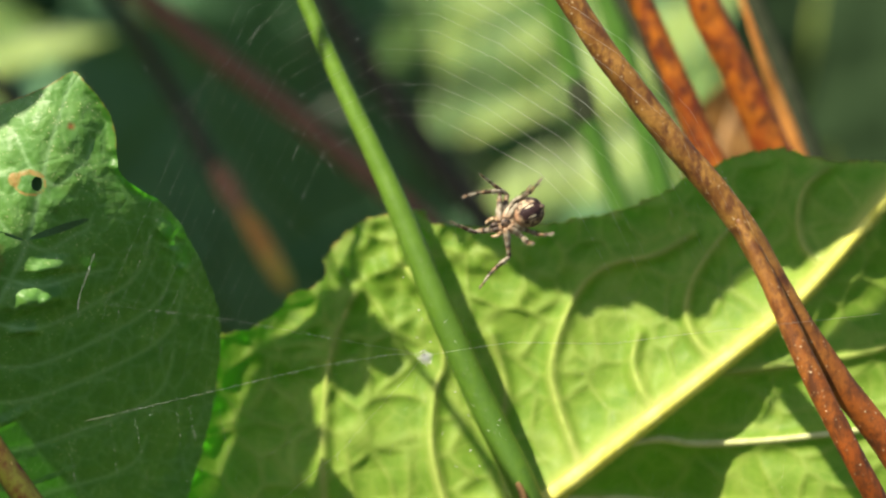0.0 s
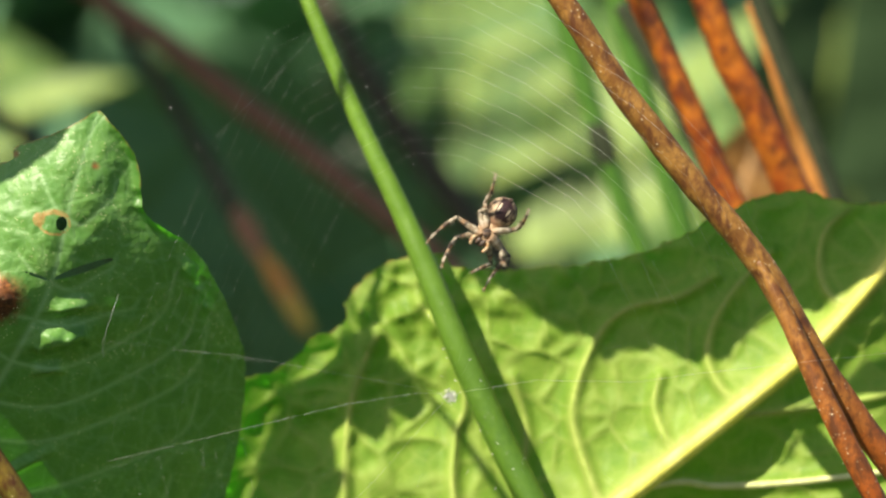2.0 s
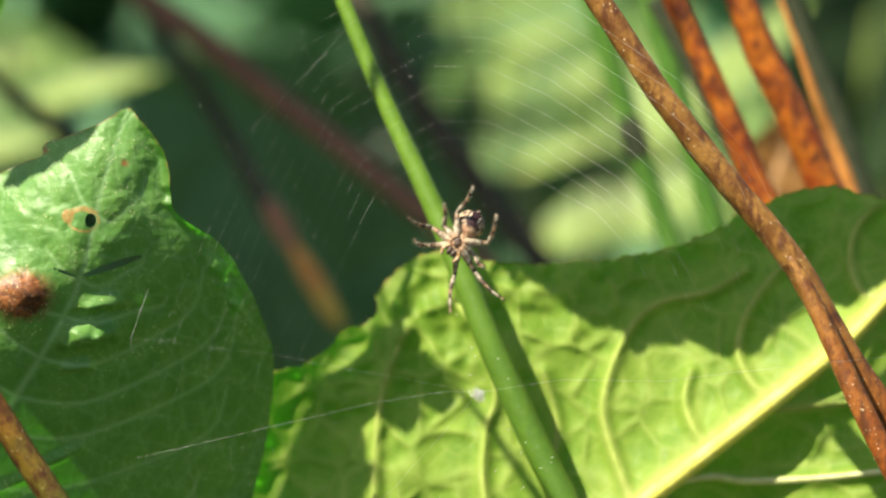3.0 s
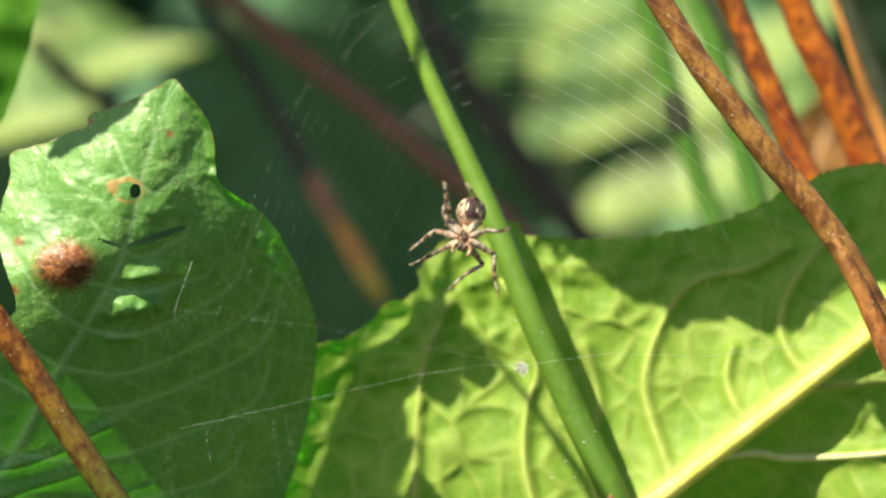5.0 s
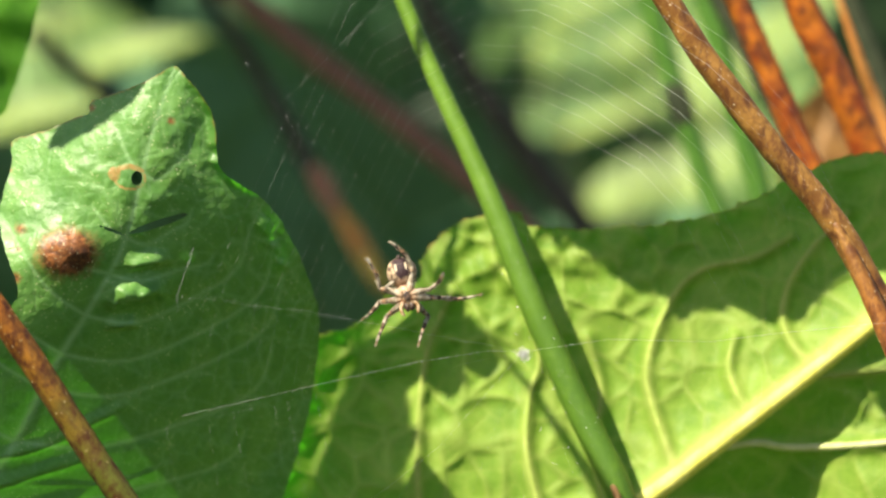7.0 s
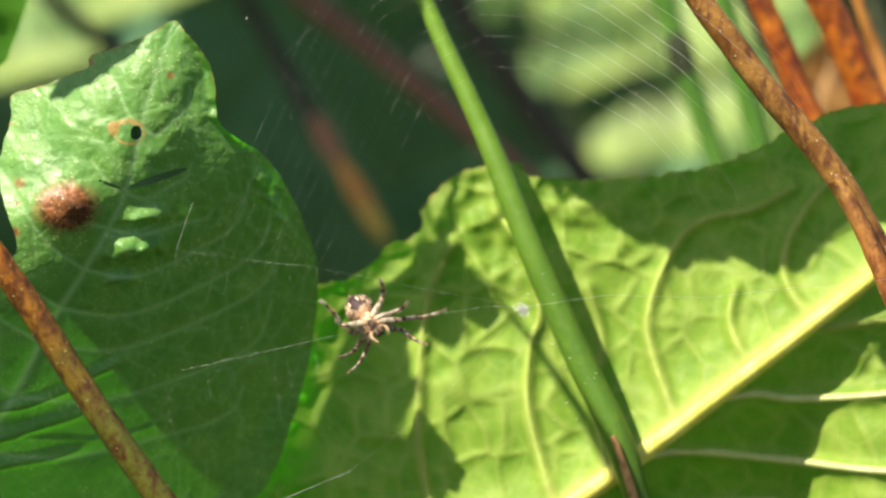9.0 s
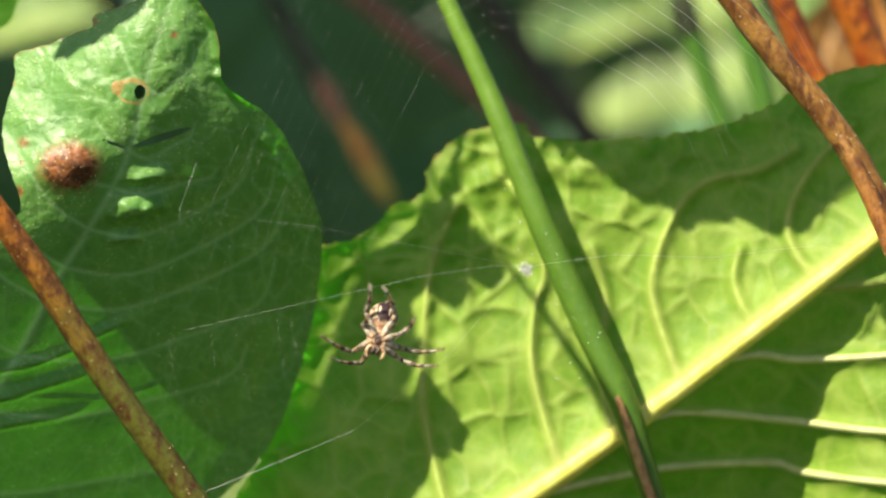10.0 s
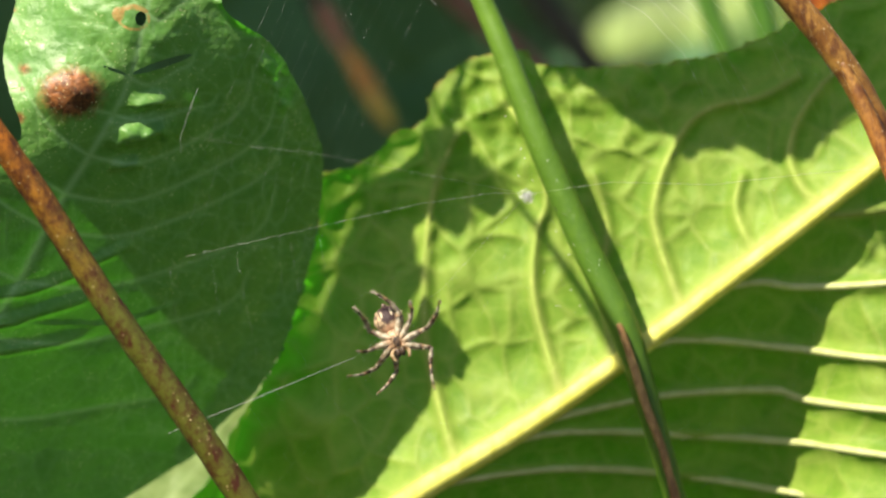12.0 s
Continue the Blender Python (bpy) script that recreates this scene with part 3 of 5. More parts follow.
eaten_leaf = build_left_leaf()


# ---- stems ----
def stem(name, pts, d, radii, material, label, lumps=0.05, knots=(), foot=True, sides=12, group="", down=0):
    """A stem through places on the sighting grid, d metres off (one value or one at each end), carried on down to the soil."""
    if isinstance(d, (int, float)):
        d = (d, d)
    dist = np.interp(np.linspace(0, 1, len(pts)), np.linspace(0, 1, len(d)), d)
    line = [site(x, y, q) for (x, y), q in zip(pts, dist)]
    if foot:
        a, b = line[-2], line[-1]
        way = (b - a).normalized()
        mid = b + way * 0.12
        shown = len(line)
        radii = list(np.interp(np.arange(shown) / (shown + 2), np.linspace(0, 1, len(radii) + 2), list(radii) + [radii[-1]] * 2))
        line += [b + way * 0.012, b + way * 0.03, b + way * 0.065, mid, Vector((mid.x + way.x * 0.1, mid.y + 0.02, 0.25)), Vector((mid.x + way.x * 0.12, mid.y + 0.02, -0.005))]
        radii += [radii[-1]] * (len(line) - shown)
    ob = thing(name, line[-1], label, "stem", group)
    part("stalk", tube(line, radii, sides, 10, lumps, random.random() * 50, knots), material, ob)
    if down:
        part("down", bristles(line, radii, down), M_DOWN, ob, "fine pale down")
    return ob


def bristles(line, radii, count):
    """Short pale hairs along a stalk."""
    rng = random.Random(count)
    path = smooth_line(line, 10)
    verts, faces = [], []
    for _ in range(count):
        i = rng.randrange(0, int(len(path) * 0.75))
        t = Vector(path[i + 1] - path[i]).normalized()
        c = Vector(path[i]) + Vector(path[i + 1] - path[i]) * rng.random()
        a = t.orthogonal().normalized()
        w = rng.uniform(0, 6.28)
        out = (a * math.cos(w) + t.cross(a) * math.sin(w) + t * rng.uniform(-0.7, 0.7)).normalized()
        r = float(np.interp(i / (len(path) - 1), np.linspace(0, 1, len(radii)), radii))
        ln = rng.uniform(0.00006, 0.0002)
        s = out.orthogonal().normalized() * 0.000018
        k = len(verts)
        verts += [c + out * r * 0.93 - s, c + out * r * 0.93 + s, c + out * (r + ln)]
        faces.append((k, k + 1, k + 2))
    return mesh_from("down", verts, faces)


def build_stems():
    # the smooth green stem that crosses before the large leaf
    green = stem("green_stem", [(600, -330), (655, -150), (712, 0), (775, 150), (835, 280), (885, 395), (945, 545), (1020, 715), (1090, 860), (1130, 980), (1180, 1150)],
                 (0.642, 0.637, 0.6325, 0.6285, 0.6255, 0.6255), [0.0008, 0.0010, 0.0012, 0.0015, 0.0018, 0.0019, 0.0014], M_SMOOTH, "smooth bright green stem crossing before the large leaf", 0.03)
    husk = [site(1083, 862, 0.6232), site(1092, 880, 0.6230), site(1112, 940, 0.6228), site(1135, 1010, 0.6226), site(1165, 1090, 0.6226), site(1195, 1200, 0.6226)]
    part("dry_sheath", tube(husk, [0.00025, 0.0005, 0.00055, 0.00055, 0.0006], 8, 8, 0.25), M_HUSK, green, "brown dry sheath on the stem")
    rust = [M_RUST, M_ORANGE]
    stem("rusty_stalk", [(1066, -168), (1085, -140), (1179, 0), (1233, 86), (1294, 168), (1363, 259), (1440, 349), (1505, 440), (1570, 560), (1650, 680), (1740, 800), (1840, 960)], (0.597, 0.598, 0.600, 0.604),
         [0.00136, 0.0015, 0.0016, 0.0016, 0.0017, 0.00175], M_RUST, "downy rust-brown stalk beside the web", 0.06, down=2600)
    stem("rusty_stalk", [(1478, 398), (1512, 465), (1558, 565), (1610, 680), (1680, 820), (1740, 930), (1830, 1080)], (0.5985, 0.5975, 0.5965, 0.597, 0.602), [0.0006, 0.00117, 0.00136, 0.00136, 0.00146], M_RUST, "thin rust-brown side stalk", 0.06, down=900)
    stem("spotted_stalk", [(-330, 120), (-200, 290), (-90, 430), (0, 560), (60, 645), (130, 755), (200, 860), (290, 985), (390, 1130), (470, 1250)], (0.582, 0.584, 0.586, 0.590),
         [0.0013, 0.0015, 0.0016, 0.0016, 0.0017], M_SPOTTED, "olive stalk with rust-red spots, before the eaten leaf", 0.06, down=1800)
    stem("orange_stalk", [(1195, -250), (1265, -80), (1304, 5), (1345, 95), (1382, 178), (1418, 265), (1500, 430)], (0.668, 0.672), [0.0015, 0.00165, 0.0018], M_ORANGE, "orange-red stalk behind the large leaf", 0.08, group="orange stalks")
    stem("orange_stalk", [(1320, -260), (1385, -80), (1430, 40), (1480, 140), (1520, 230), (1560, 320), (1620, 450)], (0.674, 0.68), [0.0021, 0.0023, 0.0025], M_ORANGE, "orange-red stalk behind the large leaf", 0.08, group="orange stalks")
    stem("orange_stalk", [(1462, -60), (1502, 50), (1540, 160), (1575, 260), (1625, 400)], (0.70, 0.70), [0.0003, 0.0006, 0.0014, 0.0014], M_STRAW, "thin pale orange stalk", 0.05, group="orange stalks")
    stem("dark_stem", [(1440, -200), (1500, -10), (1555, 130), (1605, 270), (1680, 480)], (0.74, 0.74), [0.0013, 0.0017], M_DARK, "stem among the orange stalks, coloured dark for shade", 0.05, group="dark stems")
    jointed = stem("green_stem", [(1080, -250), (1130, -60), (1165, 60), (1205, 190), (1245, 310), (1290, 430)], (0.76, 0.76), [0.0017, 0.0017], M_GREEN, "green stem with a dark joint", 0.04, [(0.62, 0.05, 0.25)], group="green stems")
    part("joint", tube([site(1192, 150, 0.76), site(1203, 186, 0.76), site(1216, 224, 0.76)], [0.0017, 0.0021, 0.0017], 10, 6, 0.1), M_DARK, jointed, "dark joint")
    stem("green_stem", [(1190, -250), (1240, -40), (1275, 90), (1310, 220), (1345, 340), (1390, 500)], (0.74, 0.74), [0.0017, 0.0018], M_GREEN, "bright green stem behind the large leaf", 0.04, group="green stems")
    stem("dark_stem", [(1235, -60), (1335, 110), (1402, 240), (1432, 320), (1470, 440)], (0.72, 0.72), [0.0011, 0.0024], M_DARK, "stem among the orange stalks, coloured dark for shade", 0.05, group="dark stems")
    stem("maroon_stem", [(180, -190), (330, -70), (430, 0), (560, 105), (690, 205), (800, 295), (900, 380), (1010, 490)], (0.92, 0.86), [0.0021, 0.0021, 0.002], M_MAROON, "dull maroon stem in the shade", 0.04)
    withered = stem("dark_stem", [(330, -60), (420, 70), (490, 190), (545, 290), (575, 345)], (0.92, 0.90), [0.0014, 0.0016, 0.0018], M_DUSK, "stem coloured dark for shade", 0.04, foot=False, group="dark stems")
    node = [(556, 300, 0.90), (568, 322, 0.899), (580, 345, 0.898), (592, 368, 0.897), (602, 388, 0.896)]
    part("stem_node", tube([site(*e) for e in node], [0.0011, 0.0017, 0.0018, 0.0014, 0.0008], 10, 6, 0.1), M_NODE, withered, "swollen pinkish-brown stem node")
    ends = [(596, 372, 0.896), (608, 392, 0.896), (628, 424, 0.895), (648, 460, 0.894), (672, 502, 0.892), (682, 520, 0.892)]
    part("withered_end", tube([site(*e) for e in ends], [0.0006, 0.0012, 0.0017, 0.0018, 0.0014, 0.0006], 10, 6, 0.08), M_OCHRE, withered, "withered orange-brown stem end")
    stem("dark_stem", [(640, -200), (770, 40), (870, 190), (960, 310), (1030, 400), (1120, 520)], (0.95, 0.92), [0.0022, 0.0027], M_DUSK, "thick stem coloured dark for shade", 0.04, group="dark stems")
    stem("dark_stem", [(60, 60), (120, 120), (190, 170), (260, 260)], (0.9, 0.9), [0.0014, 0.0016], M_DUSK, "stem coloured dark for shade", 0.04, group="dark stems")


build_stems()


# ---- leaves in the background ----
def broad_leaf(name, centre, along, facing, length, width, material, label, group, wave=0.02, seed=0.0, droop=0.1):
    """A whole leaf about a place: along points to its tip, facing is the side turned out."""
    f = Vector(facing).normalized()
    a = Vector(along)
    a = (a - f * a.dot(f)).normalized()
    b = f.cross(a)
    nu, nv = 26, 15
    verts, veins = [], []
    for i in range(nu):
        u = i / (nu - 1)
        half = width * (math.sin(math.pi * min(1, u * 1.05 + 0.02)) ** 0.7) * (1 - 0.35 * u) * 0.62 + 0.0004
        for j in range(nv):
            v = 2 * j / (nv - 1) - 1
            edge = 1 + 0.05 * noise.noise((u * 9, v * 2, seed))
            p = centre + a * ((u - 0.5) * length - abs(v) * half * 0.25) + b * (v * half * edge)
            lift = abs(v) * half * 0.22 - droop * length * (u - 0.4) ** 2 + wave * length * noise.noise((u * 4 + seed, v * 2, 1.0)) + 0.006 * width * math.sin(u * 40 - abs(v) * 8)
            verts.append(p + f * lift)
            veins.append(max(math.exp(-(v / 0.05) ** 2), 0.5 * max(0, math.sin(u * 40 - abs(v) * 8)) ** 12))
    faces = [(i * nv + j, i * nv + j + 1, (i + 1) * nv + j + 1, (i + 1) * nv + j) for i in range(nu - 1) for j in range(nv - 1)]
    me = mesh_from("blade", verts, faces)
    me.attributes.new("vein", "FLOAT", "POINT").data.foreach_set("value", np.array(veins, np.float32))
    rib = [Vector(verts[i * nv + nv // 2]) - f * 0.0002 for i in range(0, nu, 2)]
    foot = rib[0]
    ob = thing(name, Vector((foot.x, foot.y + 0.15, 0)), label, "leaf", group)
    part("blade", me, material, ob)
    part("midrib", tube(rib, [0.0012, 0.0009, 0.0004], 6, 2), M_GREEN if material is M_SHADY else M_HUSK if material is M_WITHERED else M_SIDERIB, ob)
    low = Vector((foot.x, foot.y + 0.15, 0))
    part("leaf_stalk", tube([foot, foot - a * 0.01 + Vector((0, 0.03, -0.005)), (foot + low) / 2 + Vector((0, 0.14, 0)), low], [0.0006, 0.0007, 0.001], 6, 6), M_DARK, ob)
    return ob


def build_background():
    away = (0.25, -0.75, -0.62)
    for k, (x, y, d, al, ln, wd) in enumerate([
            (620, 300, 1.1, (-0.5, 0.15, 0.9), 0.070, 0.050), (470, 130, 1.2, (-0.8, 0.1, 0.5), 0.065, 0.045), (770, 60, 1.35, (0.3, 0.1, 1), 0.055, 0.028),
            (330, 440, 1.1, (-0.2, 0.1, 1), 0.06, 0.05), (760, 500, 0.98, (0.3, 0.1, 1), 0.045, 0.035), (405, 265, 1.05, (0.4, 0.1, 1), 0.032, 0.022), (560, 600, 0.96, (-0.2, 0.1, 1), 0.06, 0.06), (-60, 330, 1.3, (-0.2, 0.1, 1), 0.07, 0.06),
            (910, 340, 1.25, (0.4, 0.1, 1), 0.05, 0.022), (860, 190, 1.4, (0.3, 0.1, 1), 0.05, 0.022), (1130, 255, 1.3, (1, 0.1, 0.05), 0.045, 0.008), (1000, 150, 1.3, (1, 0.1, 0.0), 0.04, 0.006)]):
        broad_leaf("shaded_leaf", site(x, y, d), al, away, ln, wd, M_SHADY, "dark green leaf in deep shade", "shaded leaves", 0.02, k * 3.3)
    lit = (-0.35, -0.62, 0.7)
    for k, (x, y, d, al, ln, wd) in enumerate([
            (255, 92, 0.94, (1, 0.1, -0.12), 0.026, 0.008), (70, 205, 0.94, (1, 0.1, -0.2), 0.03, 0.008), (60, 60, 0.96, (1, 0.1, 0.1), 0.026, 0.007),
            (1050, 5, 1.0, (1, 0.1, 0.05), 0.020, 0.004), (968, 78, 1.02, (0.5, 0.1, 0.8), 0.0075, 0.0055), (1090, 210, 1.0, (1, 0.1, 0.04), 0.023, 0.0055), (1160, 328, 0.98, (1, 0.1, 0.03), 0.028, 0.0135),
            (1120, 78, 1.03, (0.7, 0.1, 0.6), 0.012, 0.007), (1262, 195, 1.0, (0.4, 0.1, 0.9), 0.010, 0.0055), (1300, 95, 0.98, (0.6, 0.1, 0.8), 0.034, 0.016), (1290, 290, 0.96, (0.7, 0.1, 0.4), 0.026, 0.016),
            (1410, 40, 1.0, (0.4, 0.1, 0.9), 0.04, 0.012), (450, 20, 1.05, (1, 0.1, -0.3), 0.016, 0.006)]):
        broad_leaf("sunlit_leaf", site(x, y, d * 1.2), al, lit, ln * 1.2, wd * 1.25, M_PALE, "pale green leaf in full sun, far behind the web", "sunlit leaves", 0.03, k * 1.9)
    for k, (x, y, d, al, ln, wd) in enumerate([(980, 100, 1.15, (0.5, 0.1, 0.8), 0.045, 0.03), (1200, 60, 1.18, (0.6, 0.2, 0.8), 0.05, 0.035), (1150, 290, 1.16, (1, 0.1, 0.2), 0.045, 0.03),
                                               (1400, 250, 1.15, (0.2, 0.2, 1), 0.05, 0.03), (120, 70, 1.1, (1, 0.1, 0.1), 0.035, 0.028), (1040, -75, 1.1, (1, 0.1, 0.2), 0.045, 0.016)]):
        broad_leaf("mid_green_leaf", site(x, y, d * 1.25), al, (-0.1, -0.9, 0.25), ln * 1.25, wd * 1.25, M_MID, "mid green leaf, half shade put into its colour", "half-shaded leaves", 0.03, 20 + k)
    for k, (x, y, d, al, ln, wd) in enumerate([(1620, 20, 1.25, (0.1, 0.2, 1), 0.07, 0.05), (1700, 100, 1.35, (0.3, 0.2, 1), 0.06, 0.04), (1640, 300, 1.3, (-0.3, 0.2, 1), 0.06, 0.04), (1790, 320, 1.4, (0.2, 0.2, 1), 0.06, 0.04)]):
        broad_leaf("dull_leaf", site(x, y, d), al, (0.3, -0.9, -0.1), ln, wd, M_DULL, "dull grey-green leaf, half shade put into its colour", "half-shaded leaves", 0.03, 30 + k)
    broad_leaf("withered_leaf", site(1462, 235, 0.80), (0.25, 0.1, 1), (-0.2, -0.9, 0.2), 0.022, 0.012, M_WITHERED, "withered ochre-brown leaf among the orange stalks", "", 0.05, 51)
    # leaves added overhead, out of view, only to shade the stems behind the web
    for k, (x, y, d, up, ln, wd) in enumerate([(790, 130, 1.3, 0.36, 0.09, 0.07), (505, 190, 0.86, 0.17, 0.10, 0.08), (770, 60, 0.91, 0.17, 0.12, 0.085), (420, 60, 0.88, 0.15, 0.07, 0.06)]):
        broad_leaf("unseen_shade_leaf", site(x, y, d) + SUN * up, (0.8, 0.2, 0.5), SUN, ln, wd, M_MID, "unseen leaf added overhead to shade the stems", "overhanging leaves", 0.02, 40 + k)


def shade_stem():
    """A thin stem added overhead, out of view, to cast shade across the large leaf and down the foot of the green stem.
    """
    lift = 0.13
    targets = [(780, 500, 0.637), (860, 592, 0.637), (912, 655, 0.636), (960, 720, 0.635), (1012, 792, 0.632), (1062, 872, 0.625), (1105, 950, 0.6235), (1150, 1060, 0.6235), (1200, 1200, 0.6235)]
    line = [site(*q) + SUN * lift for q in targets]
    high = line[0] + Vector((-0.05, 0, 0.06))
    line = [Vector((-0.62, high.y, 0.0)), Vector((-0.6, high.y, 0.5)), Vector((-0.3, high.y, 0.9)), high] + line
    ob = thing("unseen_shade_stem", line[0], "unseen thin stem added to shade the large leaf", "stem")
    part("stalk", tube(line, [0.0012] * 3 + [0.0003, 0.0003, 0.0004, 0.00045, 0.0006, 0.0013, 0.0017, 0.0017, 0.0015], 10, 8, 0.05), M_GREEN, ob)


def shade_leaf(points, lift, label):
    """A leaf shape added overhead, out of view, between the sun and the large leaf: its uneven outline is drawn as the
    edge of the shade below it.
    """
    line = ragged(smooth_line(points, 4, True), 8.0, 20, 12.0)
    me = leaf_blade(line, 6.0, lambda px, py: right_leaf_depth(px, py, False) + 0.0003 * soft_noise(px, py, 60, 4.4))
    me.transform(Matrix.Translation(SUN * lift))
    tip = site(points[0][0], points[0][1], 0.634) + SUN * lift
    ob = thing("unseen_shade_leaf", tip, label, "leaf", "overhanging leaves")
    part("blade", me, M_SHADY, ob)
    high = tip + Vector((0, 0, 0.22))
    part("leaf_stalk", tube([tip, high, high + Vector((-0.1, 0, 0.12)), high + Vector((-0.5, 0, 0.05)), Vector((high.x - 0.6, high.y, 0.4)), Vector((high.x - 0.6, high.y, 0.0))], [0.0006, 0.0012, 0.002], 6, 6), M_GREEN, ob)


# unseen blockers, cut to the outlines of the shade wanted on the large leaf
shade_leaf([(702, 572), (748, 530), (782, 490), (806, 430), (822, 395), (815, 430), (808, 500), (800, 540), (832, 566), (880, 632), (866, 678), (832, 664), (836, 700), (806, 716), (772, 700), (724, 700), (700, 730), (640, 750), (588, 720), (606, 655), (655, 600)], 0.095,
           "unseen toothed leaf shape added to shade the large leaf")
shade_leaf([(532, 815), (556, 740), (575, 680), (598, 640), (640, 630), (650, 690), (715, 690), (735, 765), (765, 800), (728, 845), (708, 890), (670, 925), (570, 950), (515, 925)], 0.135,
           "unseen leaf shape added to shade the large leaf")
shade_leaf([(1920, 480), (1920, 620), (1750, 640), (1680, 650), (1600, 660), (1560, 685), (1525, 740), (1505, 755), (1510, 722), (1568, 655), (1628, 598), (1690, 535), (1785, 440), (1900, 350)], 0.12,
           "unseen leaf shape added to shade the large leaf")
shade_leaf([(930, 340), (975, 425), (1043, 459), (1096, 500), (1123, 517), (1181, 530), (1198, 567), (1226, 539), (1289, 537), (1329, 560), (1398, 580), (1465, 525), (1525, 470), (1585, 478), (1645, 440), (1740, 400), (1750, 300), (1600, 235), (1480, 220), (1200, 250)], 0.088,
           "unseen wavy leaf shape added to shade the large leaf")
shade_stem()
build_background()


def build_hedge():
    """Far greenery: a bank of small leaves, past counting."""
    rng = random.Random(5)
    verts, faces = [], []
    for _ in range(7000):
        y = rng.gauss(2.05, 0.28)
        y = max(y, 1.6)
        x = rng.gauss(0, 0.55)
        top = 1.0 + 0.35 * noise.noise((x * 2.2, y * 2.2, 3.0)) - 0.35 * x * x - 0.5 * (y - 2.0) ** 2
        c = Vector((x, y + 0.25 * noise.noise((x * 3, 0, 1.0)), max(0.02, top) * rng.random() ** 0.6))
        m = Euler((rng.uniform(-0.9, 0.7), rng.uniform(-0.8, 0.8), rng.uniform(0, 6.28))).to_matrix()
        ln, wd = rng.uniform(0.03, 0.07), rng.uniform(0.014, 0.03)
        k = len(verts)
        for u, v, w in ((0, 0, 0), (0.3, 1, 0.25), (0.7, 0.75, 0.2), (1, 0, -0.15), (0.7, -0.75, 0.2), (0.3, -1, 0.25)):
            verts.append(c + m @ Vector((u * ln, v * wd, w * wd)))
        faces += [(k, k + 1, k + 2, k + 3), (k, k + 3, k + 4, k + 5)]
    me = mesh_from("hedge", verts, faces)
    me.materials.append(M_SHADY)
    tagged(new("hedge_foliage", me), "bank of dark green leaves in the distance", "foliage", kind="stuff")


build_hedge()


# ---- the web ----
HUB = (930, 622)
WEB_D = 0.591


def web_site(x, y, lift=0.0):
    return site(x, y, WEB_D - lift + 0.000004 * (x - 930))


